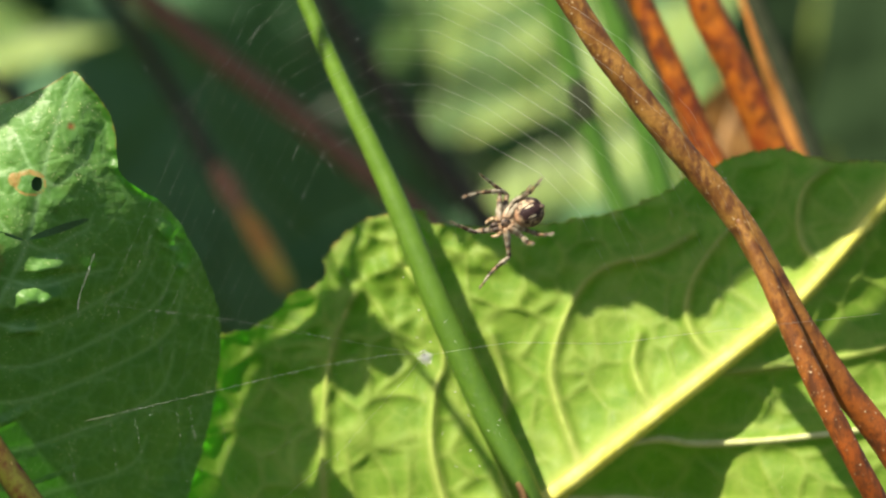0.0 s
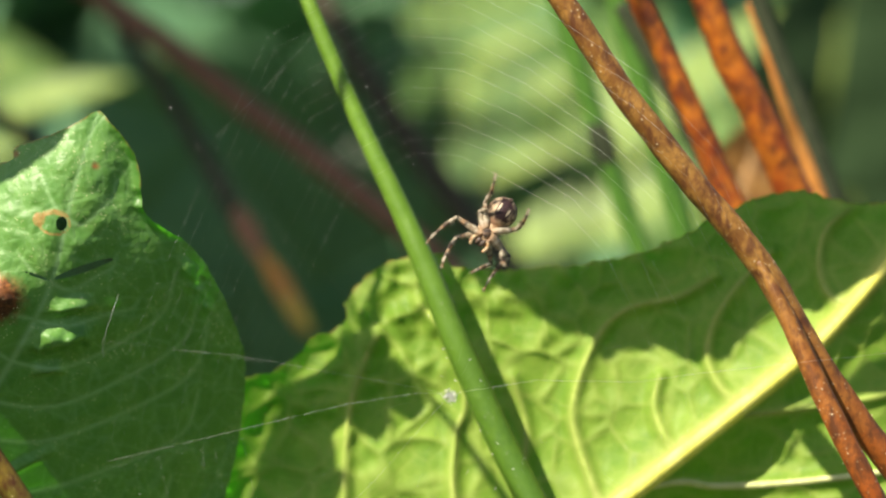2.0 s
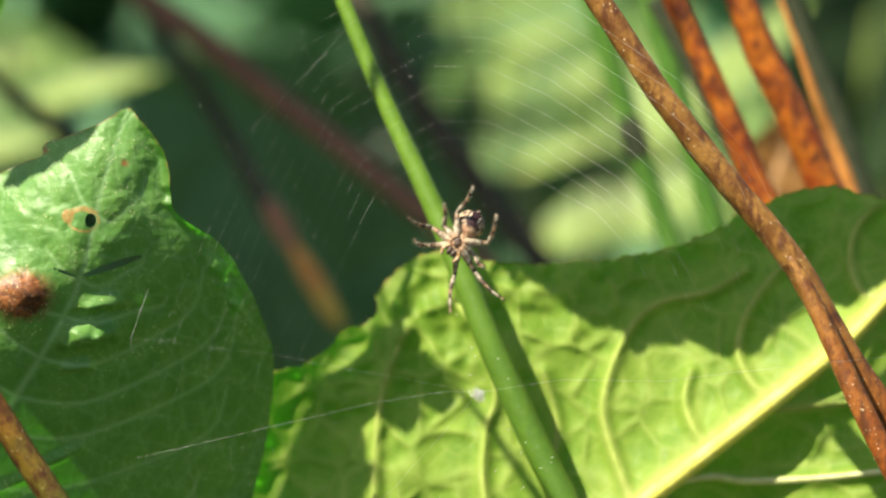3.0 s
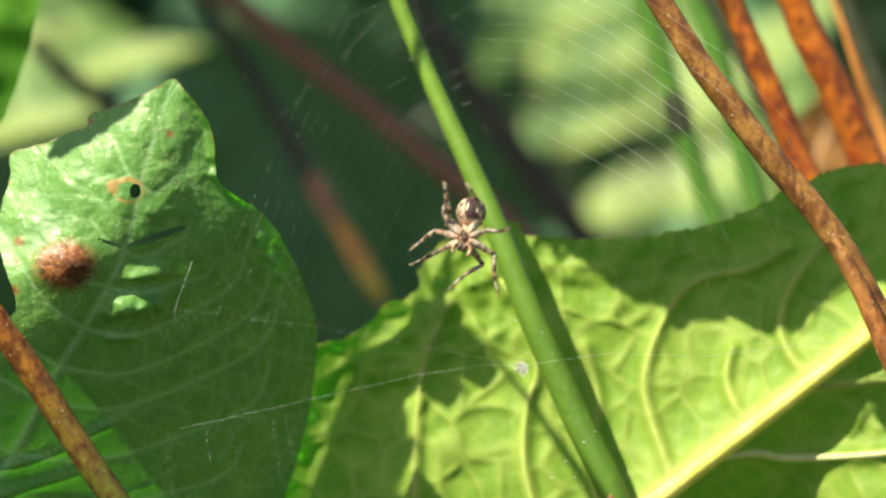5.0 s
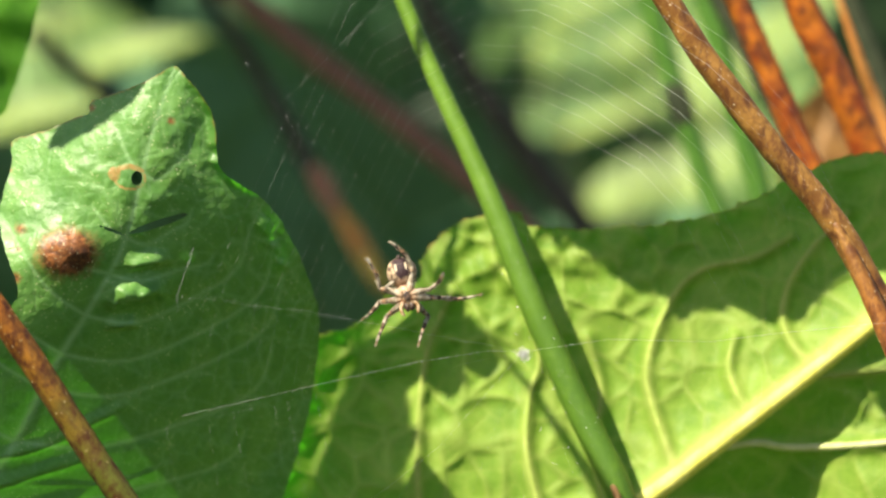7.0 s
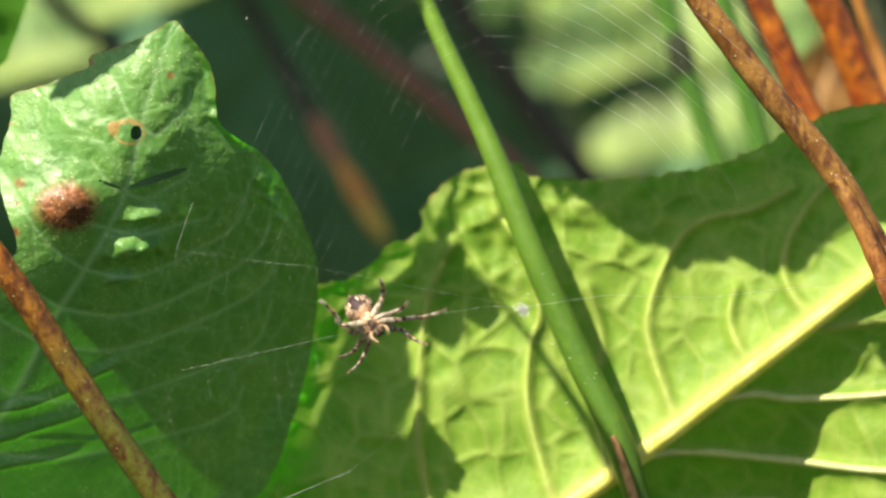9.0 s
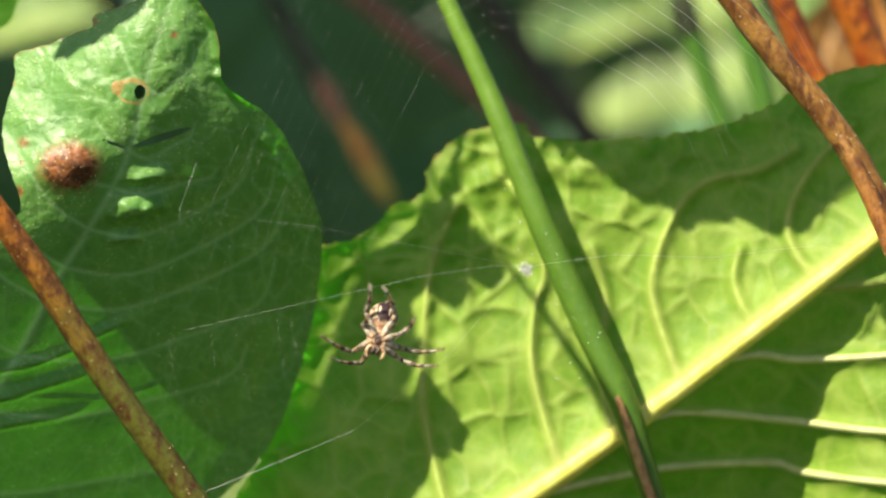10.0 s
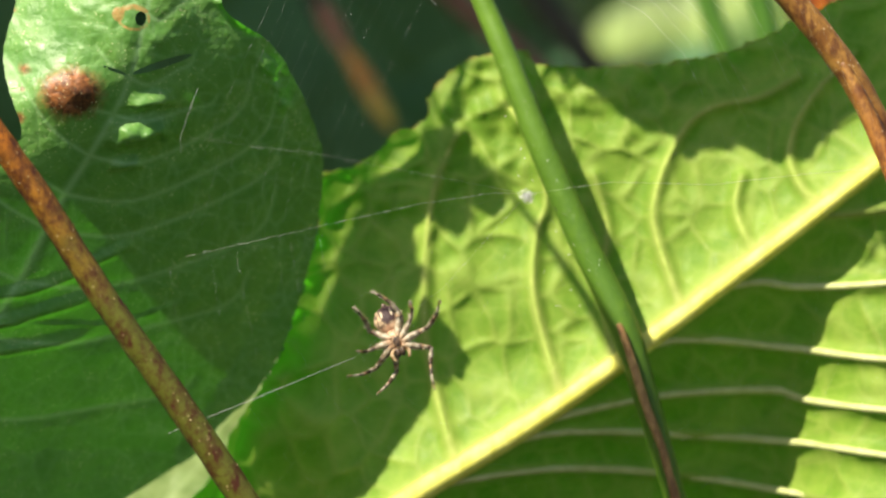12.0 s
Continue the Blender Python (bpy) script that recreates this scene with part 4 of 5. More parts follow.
def build_web():
    rng = random.Random(11)
    ob = thing("spider_web", web_site(*HUB), "fine orb web of silk with a white tuft at its hub", "web")
    # where a middle turn of the spiral meets the radial threads, about the hub
    nodes = [(-480, 100), (-440, -77), (-330, -322), (-247, -497), (-85, -583), (20, -583), (130, -525), (275, -428), (370, -333), (470, -130), (500, 60),
             (480, 260), (400, 430), (220, 540), (0, 570), (-200, 540), (-360, 420), (-450, 280)]
    # glint put into the shape: threads are drawn thicker where they should shine
    gleam = [2.6, 3.0, 3.4, 4.4, 5.0, 5.0, 11.0, 16.0, 6.0, 1.6, 1.6, 1.6, 1.6, 1.6, 1.6, 1.6, 1.6, 1.6]
    for x, y in nodes:
        part("radial_thread", tube([web_site(HUB[0] + x * f, HUB[1] + y * f) for f in (0.06, 0.5, 1.0, 1.3)], [0.0000012], 3, 1), M_SILK, ob)
    for ring in range(12):
        turn = 0.72 + ring * 0.05
        run, thick = [], []
        last = rng.choice((8, 10, 18, 18))
        for k in range(rng.choice((0, 0, 1)), last + 1):
            x, y = nodes[k % 18]
            f = turn + 0.05 * k / 18 + rng.uniform(-0.012, 0.012)
            run.append(web_site(HUB[0] + x * f, HUB[1] + y * f))
            thick.append(gleam[k % 18] * 0.000001 * rng.uniform(0.7, 1.2))
        part("spiral_thread", tube(run, thick, 3, 1), M_SILK, ob)
    for line, r in (([(326, 735), (480, 700), (741, 640), (872, 620), (930, 622)], 0.000019), ([(930, 622), (1080, 600), (1260, 604), (1380, 589), (1738, 554)], 0.00002),
                    ([(296, 1049), (460, 982), (625, 913)], 0.00004), ([(625, 913), (780, 790), (930, 622)], 0.000009), ([(440, 540), (540, 549), (640, 567), (760, 590), (930, 622)], 0.00001),
                    ([(484, 176), (494, 189), (560, 124), (640, 44), (700, -24)], 0.000007), ([(346, 438), (330, 482), (316, 524), (317, 552)], 0.000018), ([(316, 524), (380, 530), (440, 540)], 0.000007)):
        part("frame_thread", tube([web_site(x, y, 0.0006) for x, y in line], [r * 0.7], 3, 1), M_SILK, ob)
    # the tuft of silk at the hub, and crumbs caught in the threads
    me_v, me_f = [], []
    for k in range(200):
        c = web_site(HUB[0] + rng.gauss(0, 5), HUB[1] + rng.gauss(5, 5), 0.0003)
        w = Vector((rng.uniform(-1, 1), rng.uniform(-1, 1), rng.uniform(-1, 1))).normalized() * 0.0002
        s = w.orthogonal().normalized() * 0.000022
        i = len(me_v)
        me_v += [c - w - s, c - w + s, c + w + s, c + w - s, c + s.cross(w).normalized() * 0.00006]
        me_f += [(i, i + 1, i + 4), (i + 1, i + 2, i + 4), (i + 2, i + 3, i + 4), (i + 3, i, i + 4)]
    part("hub_tuft", mesh_from("tuft", me_v, me_f), M_SILK, ob, "white tuft of silk at the hub")
    for x, y in ((440, 112), (487, 186), (616, 306), (1130, 242), (1136, 276), (765, 285), (868, 215), (960, 760), (985, 820)):
        c = web_site(x, y, 0.0002)
        w = Vector((rng.uniform(-0.5, 0.9), rng.uniform(-0.3, 0.3), rng.uniform(-0.9, 0.4))).normalized() * rng.uniform(0.0001, 0.0004)
        part("crumb", tube([c - w, c, c + w], [0.000008, 0.00002, 0.000008], 5, 2), M_SILK, ob)
    for _ in range(16):
        y = rng.uniform(470, 820)
        c = web_site(885 + (y - 430) * 0.42 + rng.gauss(0, 28), y, 0.0002)
        w = Vector((rng.uniform(-1, 1), 0, rng.uniform(-0.5, 0.5))).normalized() * rng.uniform(0.00008, 0.0002)
        part("crumb", tube([c - w, c, c + w], [0.00002, 0.00004, 0.00002], 5, 2), M_SILK, ob)
    return ob


web = build_web()


# ---- small leaves near the edge of the view ----
def build_small_leaves():
    made = []
    lobe = ragged(smooth_line([(560, 900), (560, 1000), (540, 1150), (440, 1240), (240, 1290), (100, 1280), (60, 1200), (200, 1080), (380, 980)], 8, True), 2.5, 26, 9.0)
    leaf = thing("pale_leaf", site(150, 1260, 0.69), "pale green leaf in the sun under the eaten leaf", "leaf")
    part("blade", leaf_blade(lobe, 6.0, lambda px, py: 0.6640 - 0.000028 * (py - 1000) + 0.0006 * soft_noise(px, py, 40, 2.2)), M_PALE, leaf)
    edge = ragged(smooth_line([(85, -120), (70, 0), (48, 90), (20, 170), (-10, 215), (-160, 260), (-260, 0), (-120, -200)], 8, True), 2.0, 40, 4.0)
    leaf = thing("bright_leaf", site(-260, 0, 0.70), "bright green leaf catching the sun beside the eaten leaf", "leaf")
    part("blade", leaf_blade(edge, 8.0, lambda px, py: 0.66 + 0.00003 * (px - 0) + 0.001 * soft_noise(px, py, 60, 6.2)), M_YOUNG, leaf)
    return made


swaying_leaves = build_small_leaves()


# ---- the spider ----
def spider_materials():
    out = []
    for name, first, far_stop, pale in (("spider_leg", 4.3, 0.6, 0.52), ("spider_lower_leg", 4.9, 0.25, 0.46)):
        n = Nodes(name)
        x = n.node("ShaderNodeSeparateXYZ", {"Vector": n.coords}).outputs[0]
        wob = n.math("ADD", n.math("MULTIPLY", x, 1000.0), n.math("MULTIPLY", n.noise(1100, 4), 2.4))
        band = n.math("SINE", n.math("MULTIPLY", wob, first))
        col = n.mix(n.ramp(n.noise(1500, 4), (0.38, 0.0), (0.62, 1.0)), (0.3 * pale, 0.2 * pale, 0.1 * pale), (0.84 * pale, 0.75 * pale, 0.57 * pale))
        warm = n.ramp(n.math("SINE", n.math("MULTIPLY", wob, first * 0.5)), (0.5, 0.0), (0.8, 0.6))
        col = n.mix(warm, col, (0.3, 0.15, 0.06))
        reach = n.ramp(n.math("MULTIPLY", x, 300.0), (far_stop - 0.2, 0.0), (far_stop + 0.1, 1.0))
        col = n.mix(n.math("MULTIPLY", n.ramp(band, (0.45, 0.0), (0.8, 0.95)), reach), col, (0.03, 0.016, 0.01))
        if name == "spider_leg":
            col = n.mix(n.ramp(n.math("MULTIPLY", x, 1000.0), (0.2, 0.5), (0.8, 0.0)), col, (0.42, 0.19, 0.075))
        n.bump(n.noise(5000, 3), 0.9, 0.00008)
        out.append(n.finish(col, 0.5, 0.4))
    n = Nodes("spider_abdomen")
    z = n.node("ShaderNodeSeparateXYZ", {"Vector": n.coords})
    ax = n.math("ABSOLUTE", n.math("MULTIPLY", z.outputs[0], 1000.0))
    zz = n.math("MULTIPLY", z.outputs[2], 1000.0)
    side = n.mix(n.ramp(n.noise(1300, 5, 0.65), (0.44, 0.0), (0.6, 1.0)), (0.045, 0.022, 0.016), (0.52, 0.39, 0.25))
    warp = n.math("MULTIPLY", n.math("SUBTRACT", n.noise(1500, 3), 0.5), 0.9)
    # a dark plate under the belly between two cream half-moons
    d1 = n.math("ADD", n.math("POWER", n.math("DIVIDE", ax, 0.95), 2.0), n.math("POWER", n.math("DIVIDE", n.math("SUBTRACT", zz, 2.2), 1.5), 2.0))
    plate = n.ramp(n.math("ADD", d1, warp), (0.75, 1.0), (1.1, 0.0))
    d2 = n.math("ADD", n.math("POWER", n.math("DIVIDE", n.math("SUBTRACT", ax, 0.6), 0.12), 2.0), n.math("POWER", n.math("DIVIDE", n.math("SUBTRACT", zz, 2.2), 0.6), 2.0))
    moon = n.ramp(n.math("ADD", d2, warp), (0.7, 1.0), (1.1, 0.0))
    front = n.ramp(n.math("ADD", zz, warp), (0.5, 1.0), (1.2, 0.0))
    col = n.mix(n.math("MULTIPLY", front, 0.75), side, (0.55, 0.3, 0.18))
    col = n.mix(plate, col, (0.03, 0.012, 0.014))
    col = n.mix(n.math("MULTIPLY", moon, 0.85), col, (0.66, 0.57, 0.4))
    n.bump(n.noise(3500, 3), 0.8, 0.00014)
    out.append(n.finish(col, 0.58, 0.35))
    n = Nodes("spider_chest")
    col = n.mix(n.ramp(n.noise(1900, 5, 0.7), (0.42, 0.0), (0.58, 1.0)), (0.2, 0.085, 0.035), (0.58, 0.42, 0.26))
    n.bump(n.noise(4000, 3), 0.7, 0.0001)
    out.append(n.finish(col, 0.45, 0.4))
    n = Nodes("spider_dark")
    col = n.mix(n.ramp(n.noise(2600, 4), (0.4, 0.0), (0.62, 1.0)), (0.022, 0.014, 0.012), (0.16, 0.1, 0.065))
    n.bump(n.noise(4000, 3), 0.7, 0.0001)
    out.append(n.finish(col, 0.45, 0.5))
    n = Nodes("spider_cream")
    col = n.mix(n.ramp(n.noise(2200, 4), (0.4, 0.0), (0.6, 1.0)), (0.28, 0.15, 0.06), (0.62, 0.48, 0.3))
    n.bump(n.noise(5000, 3), 0.8, 0.00008)
    out.append(n.finish(col, 0.5, 0.4))
    return out


M_LEG, M_SHIN, M_ABDOMEN, M_CHEST, M_BLACK, M_CREAM = spider_materials()


def ball(a, b, c, shape=lambda u: 1.0, nu=18, nv=20):
    """A rounded body along -z, half-sizes a (across), b (deep), c (long); shape swells it from its front (0) to its end (1)."""
    verts, faces = [], []
    for i in range(nu + 1):
        u = i / nu
        r = math.sin(math.pi * u) * shape(u)
        for j in range(nv):
            t = 2 * math.pi * j / nv
            verts.append((a * r * math.cos(t), b * r * math.sin(t), -c * math.cos(math.pi * u)))
    for i in range(nu):
        for j in range(nv):
            faces.append((i * nv + j, i * nv + (j + 1) % nv, (i + 1) * nv + (j + 1) % nv, (i + 1) * nv + j))
    return mesh_from("ball", verts, faces)


def limb(length, widths, bend, hairs, seed):
    """A tapered leg piece along +x with fine bristles."""
    pts = [Vector((length * u, 0, bend * math.sin(math.pi * u))) for u in np.linspace(0, 1, 9)]
    me = tube(pts, widths, 8, 2, 0.06, seed)
    verts = [v.co.copy() for v in me.vertices]
    faces = [tuple(p.vertices) for p in me.polygons]
    rng = random.Random(seed)
    for _ in range(hairs):
        u = rng.uniform(0.1, 0.98)
        t = rng.uniform(0, 6.28)
        c = Vector((length * u, 0, bend * math.sin(math.pi * u)))
        out = Vector((0.5, math.cos(t), math.sin(t))).normalized()
        w = float(np.interp(u, np.linspace(0, 1, len(widths)), widths))
        s = out.orthogonal().normalized() * 0.000018
        k = len(verts)
        verts += [c + out * w * 0.7 - s, c + out * w * 0.7 + s, c + out * (w + 0.00032)]
        faces.append((k, k + 1, k + 2))
    return mesh_from("limb", verts, faces)


def fuzz(a, b, c, count, length, seed):
    """Fine short hairs standing on a rounded body."""
    rng = random.Random(seed)
    verts, faces = [], []
    for _ in range(count):
        w = Vector((rng.gauss(0, 1), rng.gauss(0, 1), rng.gauss(0, 1))).normalized()
        p = Vector((w.x * a, w.y * b, w.z * c))
        out = (w + Vector((rng.uniform(-0.5, 0.5), rng.uniform(-0.5, 0.5), rng.uniform(-0.5, 0.5)))).normalized()
        s = out.orthogonal().normalized() * 0.00002
        k = len(verts)
        verts += [p * 0.96 - s, p * 0.96 + s, p + out * length * rng.uniform(0.5, 1)]
        faces.append((k, k + 1, k + 2))
    return mesh_from("fuzz", verts, faces)


LEG_SIZES = {"one": (3.5, 5.1), "two": (3.5, 5.1), "three": (2.2, 2.8), "four": (3.0, 4.0)}
HIPS = {"one": (0.42, -0.5), "two": (0.55, -0.15), "three": (0.52, 0.2), "four": (0.4, 0.5)}


def build_spider():
    ob = thing("spider", (0, 0.588, EYE), "small brown orb spider with banded legs hanging in its web", "spider")

    def own(name, mesh, material, parent, at=(0, 0, 0), label=""):
        mesh.materials.append(material)
        p = new(name, mesh)
        p.parent, p.location = parent, at
        return tagged(p, label)

    mm = 0.001
    own("chest", ball(1.25 * mm, 0.85 * mm, 1.65 * mm, lambda u: 1.0 - 0.12 * math.cos(2 * math.pi * u) - 0.2 * (1 - u)), M_CHEST, ob)
    plate = own("breastplate", ball(0.45 * mm, 0.14 * mm, 0.6 * mm), M_BLACK, ob, (0, -0.78 * mm, 0.05 * mm), "dark grey breastplate")
    own("jaw", ball(0.31 * mm, 0.36 * mm, 0.55 * mm), M_BLACK, ob, (-0.28 * mm, -0.55 * mm, -1.2 * mm), "shiny black jaw")
    own("jaw", ball(0.31 * mm, 0.36 * mm, 0.55 * mm), M_BLACK, ob, (0.28 * mm, -0.55 * mm, -1.2 * mm), "shiny black jaw")
    for s in (-1, 1):
        me = tube([(0, 0, 0), (0.4 * mm * s, -0.15 * mm, -0.5 * mm), (0.35 * mm * s, -0.2 * mm, -1.1 * mm), (0.15 * mm * s, -0.2 * mm, -1.4 * mm)], [0.00026, 0.00022, 0.0002, 0.00012], 8, 4)
        own("feeler", me, M_CREAM, ob, (0.6 * mm * s, -0.5 * mm, -0.7 * mm), "cream-coloured feeler")
    belly = ball(1.75 * mm, 1.6 * mm, 1.9 * mm, lambda u: 0.92 + 0.16 * u)
    belly.transform(Matrix.Translation((0, 0, 2.05 * mm)))
    abdomen = own("abdomen", belly, M_ABDOMEN, ob, (0, 0, 0.95 * mm), "rounded dark brown abdomen with cream markings")
    own("spinneret", ball(0.3 * mm, 0.3 * mm, 0.35 * mm), M_BLACK, abdomen, (0, -0.95 * mm, 3.65 * mm))
    own("body_hair", fuzz(1.25 * mm, 0.85 * mm, 1.6 * mm, 260, 0.00035, 3), M_CREAM, ob, (0, 0, 0), "short pale body hair")
    hair = fuzz(1.73 * mm, 1.58 * mm, 1.85 * mm, 360, 0.00028, 4)
    hair.transform(Matrix.Translation((0, 0, 2.05 * mm)))
    own("belly_hair", hair, M_CREAM, abdomen, (0, 0, 0), "short pale belly hair")
    legs = {}
    for side, sign in (("near", -1), ("far", 1)):
        for k, (name, (a, b)) in enumerate(LEG_SIZES.items()):
            hip = Vector((HIPS[name][0] * sign, -0.5, HIPS[name][1])) * mm
            upper = own("leg", limb(a * mm, [0.00044, 0.00048, 0.00039, 0.00029, 0.00024], 0.0, 220, k + 10 * sign), M_LEG, ob, hip)
            lower = own("lower_leg", limb(b * mm, [0.00025, 0.00026, 0.0002, 0.00015, 0.0001, 0.00005], -0.0003, 260, k + 3 + 10 * sign), M_SHIN, upper, (a * mm, 0, 0), "dark-banded lower leg")
            legs[side, name] = (upper, lower, hip, a * mm, b * mm)
    return ob, abdomen, legs


spider, abdomen, spider_legs = build_spider()

# seconds, millimetres right of the lens and above it, degrees of turn of the spider's head from straight down
SPIDER_ROWS = [
    (0.0, 18.4, 2.58, -66.7),
    (0.5, 16.07, 4.36, -109.0),
    (1.0, 16.0, 6.99, -102.3),
    (1.5, 14.87, 6.26, -51.1),
    (2.0, 13.92, 6.36, -36.8),
    (2.5, 7.06, 5.88, -84.2),
    (3.0, 6.87, 4.57, -35.3),
    (5.0, 2.77, 2.32, -14.8),
    (5.5, -1.33, -0.83, -12.6),
    (6.0, -1.43, -3.43, -38.7),
    (6.5, -2.41, -3.87, 7.8),
    (8.5, -8.24, -13.91, 19.3),
    (9.0, -8.29, -14.69, 40.7),
    (9.5, -6.61, -20.79, -9.9),
    (10.0, -8.09, -21.17, -13.2),
    (10.5, -7.84, -21.51, 32.8),
    (11.0, -6.91, -22.56, 35.7),
    (11.5, -5.73, -28.8, 7.5),
    (12.0, -6.08, -29.83, 21.3),
]
NEAR_LEG_ONE = [
    (0.0, -4.0, 1.1, -4.5, -2.8), (0.5, -3.1, -1.4, -5.9, -2.2), (1.0, -2.3, -1.2, -4.8, -2.2), (1.5, -2.3, -2.9, -0.3, -7.3),
    (2.0, -4.0, -0.5, -4.9, -4.9), (2.5, -2.0, -1.9, -6.1, -1.5), (3.0, -2.4, -2.0, -3.8, -2.4), (5.0, -2.2, -2.1, -4.5, -4.1),
    (5.5, -2.8, -1.8, -4.2, -2.3), (6.0, -1.6, -2.3, -2.8, -2.2), (6.5, -2.6, -1.4, -4.0, -3.9), (8.5, -1.7, -2.4, -4.9, -3.7),
    (9.0, -2.2, -1.7, -4.9, -2.3), (9.5, -1.9, -2.6, -6.9, -2.8), (10.0, -1.2, -2.7, -4.2, -3.1), (10.5, -1.9, -2.4, -3.7, -3.2),
    (11.0, -2.4, -1.9, -4.8, -3.2), (11.5, -2.3, -2.4, -5.6, -3.0), (12.0, -1.2, -3.0, -3.4, -4.3),
]
NEAR_LEG_TWO = [
    (0.0, -2.6, 1.4, -5.7, 0.0), (0.5, -2.7, 0.5, -4.7, 0.1), (1.0, -2.7, 0.3, -5.3, -0.2), (1.5, -4.3, -1.8, -2.5, -3.2),
    (2.0, -2.3, -2.2, -2.0, -5.5), (2.5, -2.7, 0.1, -4.6, -0.0), (3.0, -3.2, -0.2, -5.5, -0.6), (5.0, -3.2, -0.2, -5.1, -2.3),
    (5.5, -2.4, -0.8, -5.1, 0.3), (6.0, -2.8, -1.2, -6.1, 0.2), (6.5, -3.1, 0.3, -4.7, -1.1), (8.5, -2.8, -2.0, -5.0, 0.0),
    (9.0, -2.5, -0.8, -4.6, -0.5), (9.5, -2.6, -0.2, -5.8, -1.5), (10.0, -2.4, -1.8, -5.8, -1.1), (10.5, -2.7, -0.8, -4.6, -1.5),
    (11.0, -2.5, -1.2, -5.9, -2.4), (11.5, -2.8, 0.3, -5.1, -1.2), (12.0, -3.2, -1.9, -5.8, -1.6),
]
NEAR_LEG_THREE = [
    (0.0, -2.4, 2.5, -2.8, 4.4), (0.5, -3.2, 1.1, -5.5, 0.7), (1.0, -2.3, 1.1, -3.3, 1.6), (1.5, -2.3, 0.9, -2.8, 2.5),
    (2.0, -2.5, 1.9, -1.7, 3.2), (2.5, -2.1, 1.6, -2.4, 2.7), (3.0, -2.4, 0.8, -3.8, 2.6), (5.0, -2.7, 1.3, -2.8, 2.9),
    (5.5, -2.3, 1.1, -2.4, 2.5), (6.0, -2.7, 0.6, -4.6, 1.1), (6.5, -2.3, 1.5, -1.8, 2.2), (8.5, -2.1, -0.1, -2.8, 0.6),
    (9.0, -2.0, 0.5, -2.5, 1.2), (9.5, -1.6, 1.2, -2.0, 3.0), (10.0, -2.0, 1.2, -1.9, 2.2), (10.5, -1.8, 0.6, -2.4, 1.4),
    (11.0, -2.1, 0.9, -2.5, 1.5), (11.5, -2.5, 1.5, -3.3, 2.0), (12.0, -2.7, 0.3, -4.2, 0.7),
]
NEAR_LEG_FOUR = [
    (0.0, -1.9, 3.0, -2.8, 5.3), (0.5, -2.4, 2.3, -4.2, 4.3), (1.0, -2.1, 3.3, -1.9, 5.8), (1.5, -2.5, 1.7, -4.5, 3.8),
    (2.0, -2.5, 3.1, -3.2, 5.7), (2.5, -2.3, 1.9, -1.1, 4.8), (3.0, -2.2, 3.1, -2.3, 5.9), (5.0, -3.0, 1.9, -3.9, 5.2),
    (5.5, -1.7, 2.6, -1.4, 5.1), (6.0, -2.6, 2.5, -5.3, 5.2), (6.5, -2.7, 1.9, -3.2, 5.5), (8.5, -2.9, 1.0, -5.3, 4.4),
    (9.0, -3.4, 2.6, -2.8, 5.9), (9.5, -2.1, 2.8, -2.1, 4.2), (10.0, -2.1, 2.8, -2.4, 5.6), (10.5, -2.7, 1.0, -4.0, 2.7),
    (11.0, -3.0, 1.6, -4.1, 4.9), (11.5, -2.3, 2.3, -4.0, 5.2), (12.0, -2.4, 2.2, -3.1, 5.1),
]
FAR_LEG_ONE = [
    (0.0, -0.4, -3.5, -2.1, -5.2), (0.5, 2.2, -1.2, 3.4, -3.4), (1.0, 2.7, -1.7, 4.8, -3.0), (1.5, 2.0, -2.3, 1.0, -4.1),
    (2.0, 2.2, -2.2, 1.6, -4.0), (2.5, 3.6, -2.4, 8.4, -1.7), (3.0, 1.7, -2.9, 3.7, -6.5), (5.0, 2.7, -2.4, -0.2, -6.4),
    (5.5, 1.3, -2.7, 1.7, -4.7), (6.0, 2.8, -1.7, 3.7, -4.6), (6.5, 1.6, -2.4, -0.1, -5.1), (8.5, 1.9, -2.2, 3.6, -4.3),
    (9.0, 2.0, -2.6, 3.1, -5.1), (9.5, 2.7, -1.2, 6.6, -1.3), (10.0, 3.2, -1.6, 6.6, -1.2), (10.5, 2.2, -2.6, 4.8, -4.9),
    (11.0, 1.6, -2.8, 4.1, -5.1), (11.5, 3.0, -1.5, 2.8, -6.6), (12.0, 3.6, -2.1, 2.3, -6.4),
]
FAR_LEG_TWO = [
    (0.0, 3.8, -1.1, 6.4, -7.1), (0.5, 4.1, 0.7, 9.2, 2.8), (1.0, 3.7, -0.3, 9.2, -1.9), (1.5, 3.4, 0.1, 4.6, -6.8),
    (2.0, 3.5, -0.6, 3.6, -7.2), (2.5, 4.3, -0.5, 8.0, 0.3), (3.0, 3.5, -1.5, 7.9, -2.2), (5.0, 4.0, -1.1, 5.7, -5.7),
    (5.5, 3.8, -2.6, 7.6, -1.1), (6.0, 4.3, 0.0, 7.1, 3.8), (6.5, 3.6, -0.8, 8.4, -1.5), (8.5, 4.5, -1.4, 9.5, -0.4),
    (9.0, 3.9, -2.4, 7.5, -4.1), (9.5, 2.9, 0.3, 5.8, 0.2), (10.0, 3.3, -0.3, 7.0, 0.7), (10.5, 3.1, -1.1, 6.2, -4.1),
    (11.0, 2.8, -1.5, 6.5, -3.8), (11.5, 4.3, 1.0, 6.8, 5.0), (12.0, 4.0, 0.3, 5.8, 2.2),
]
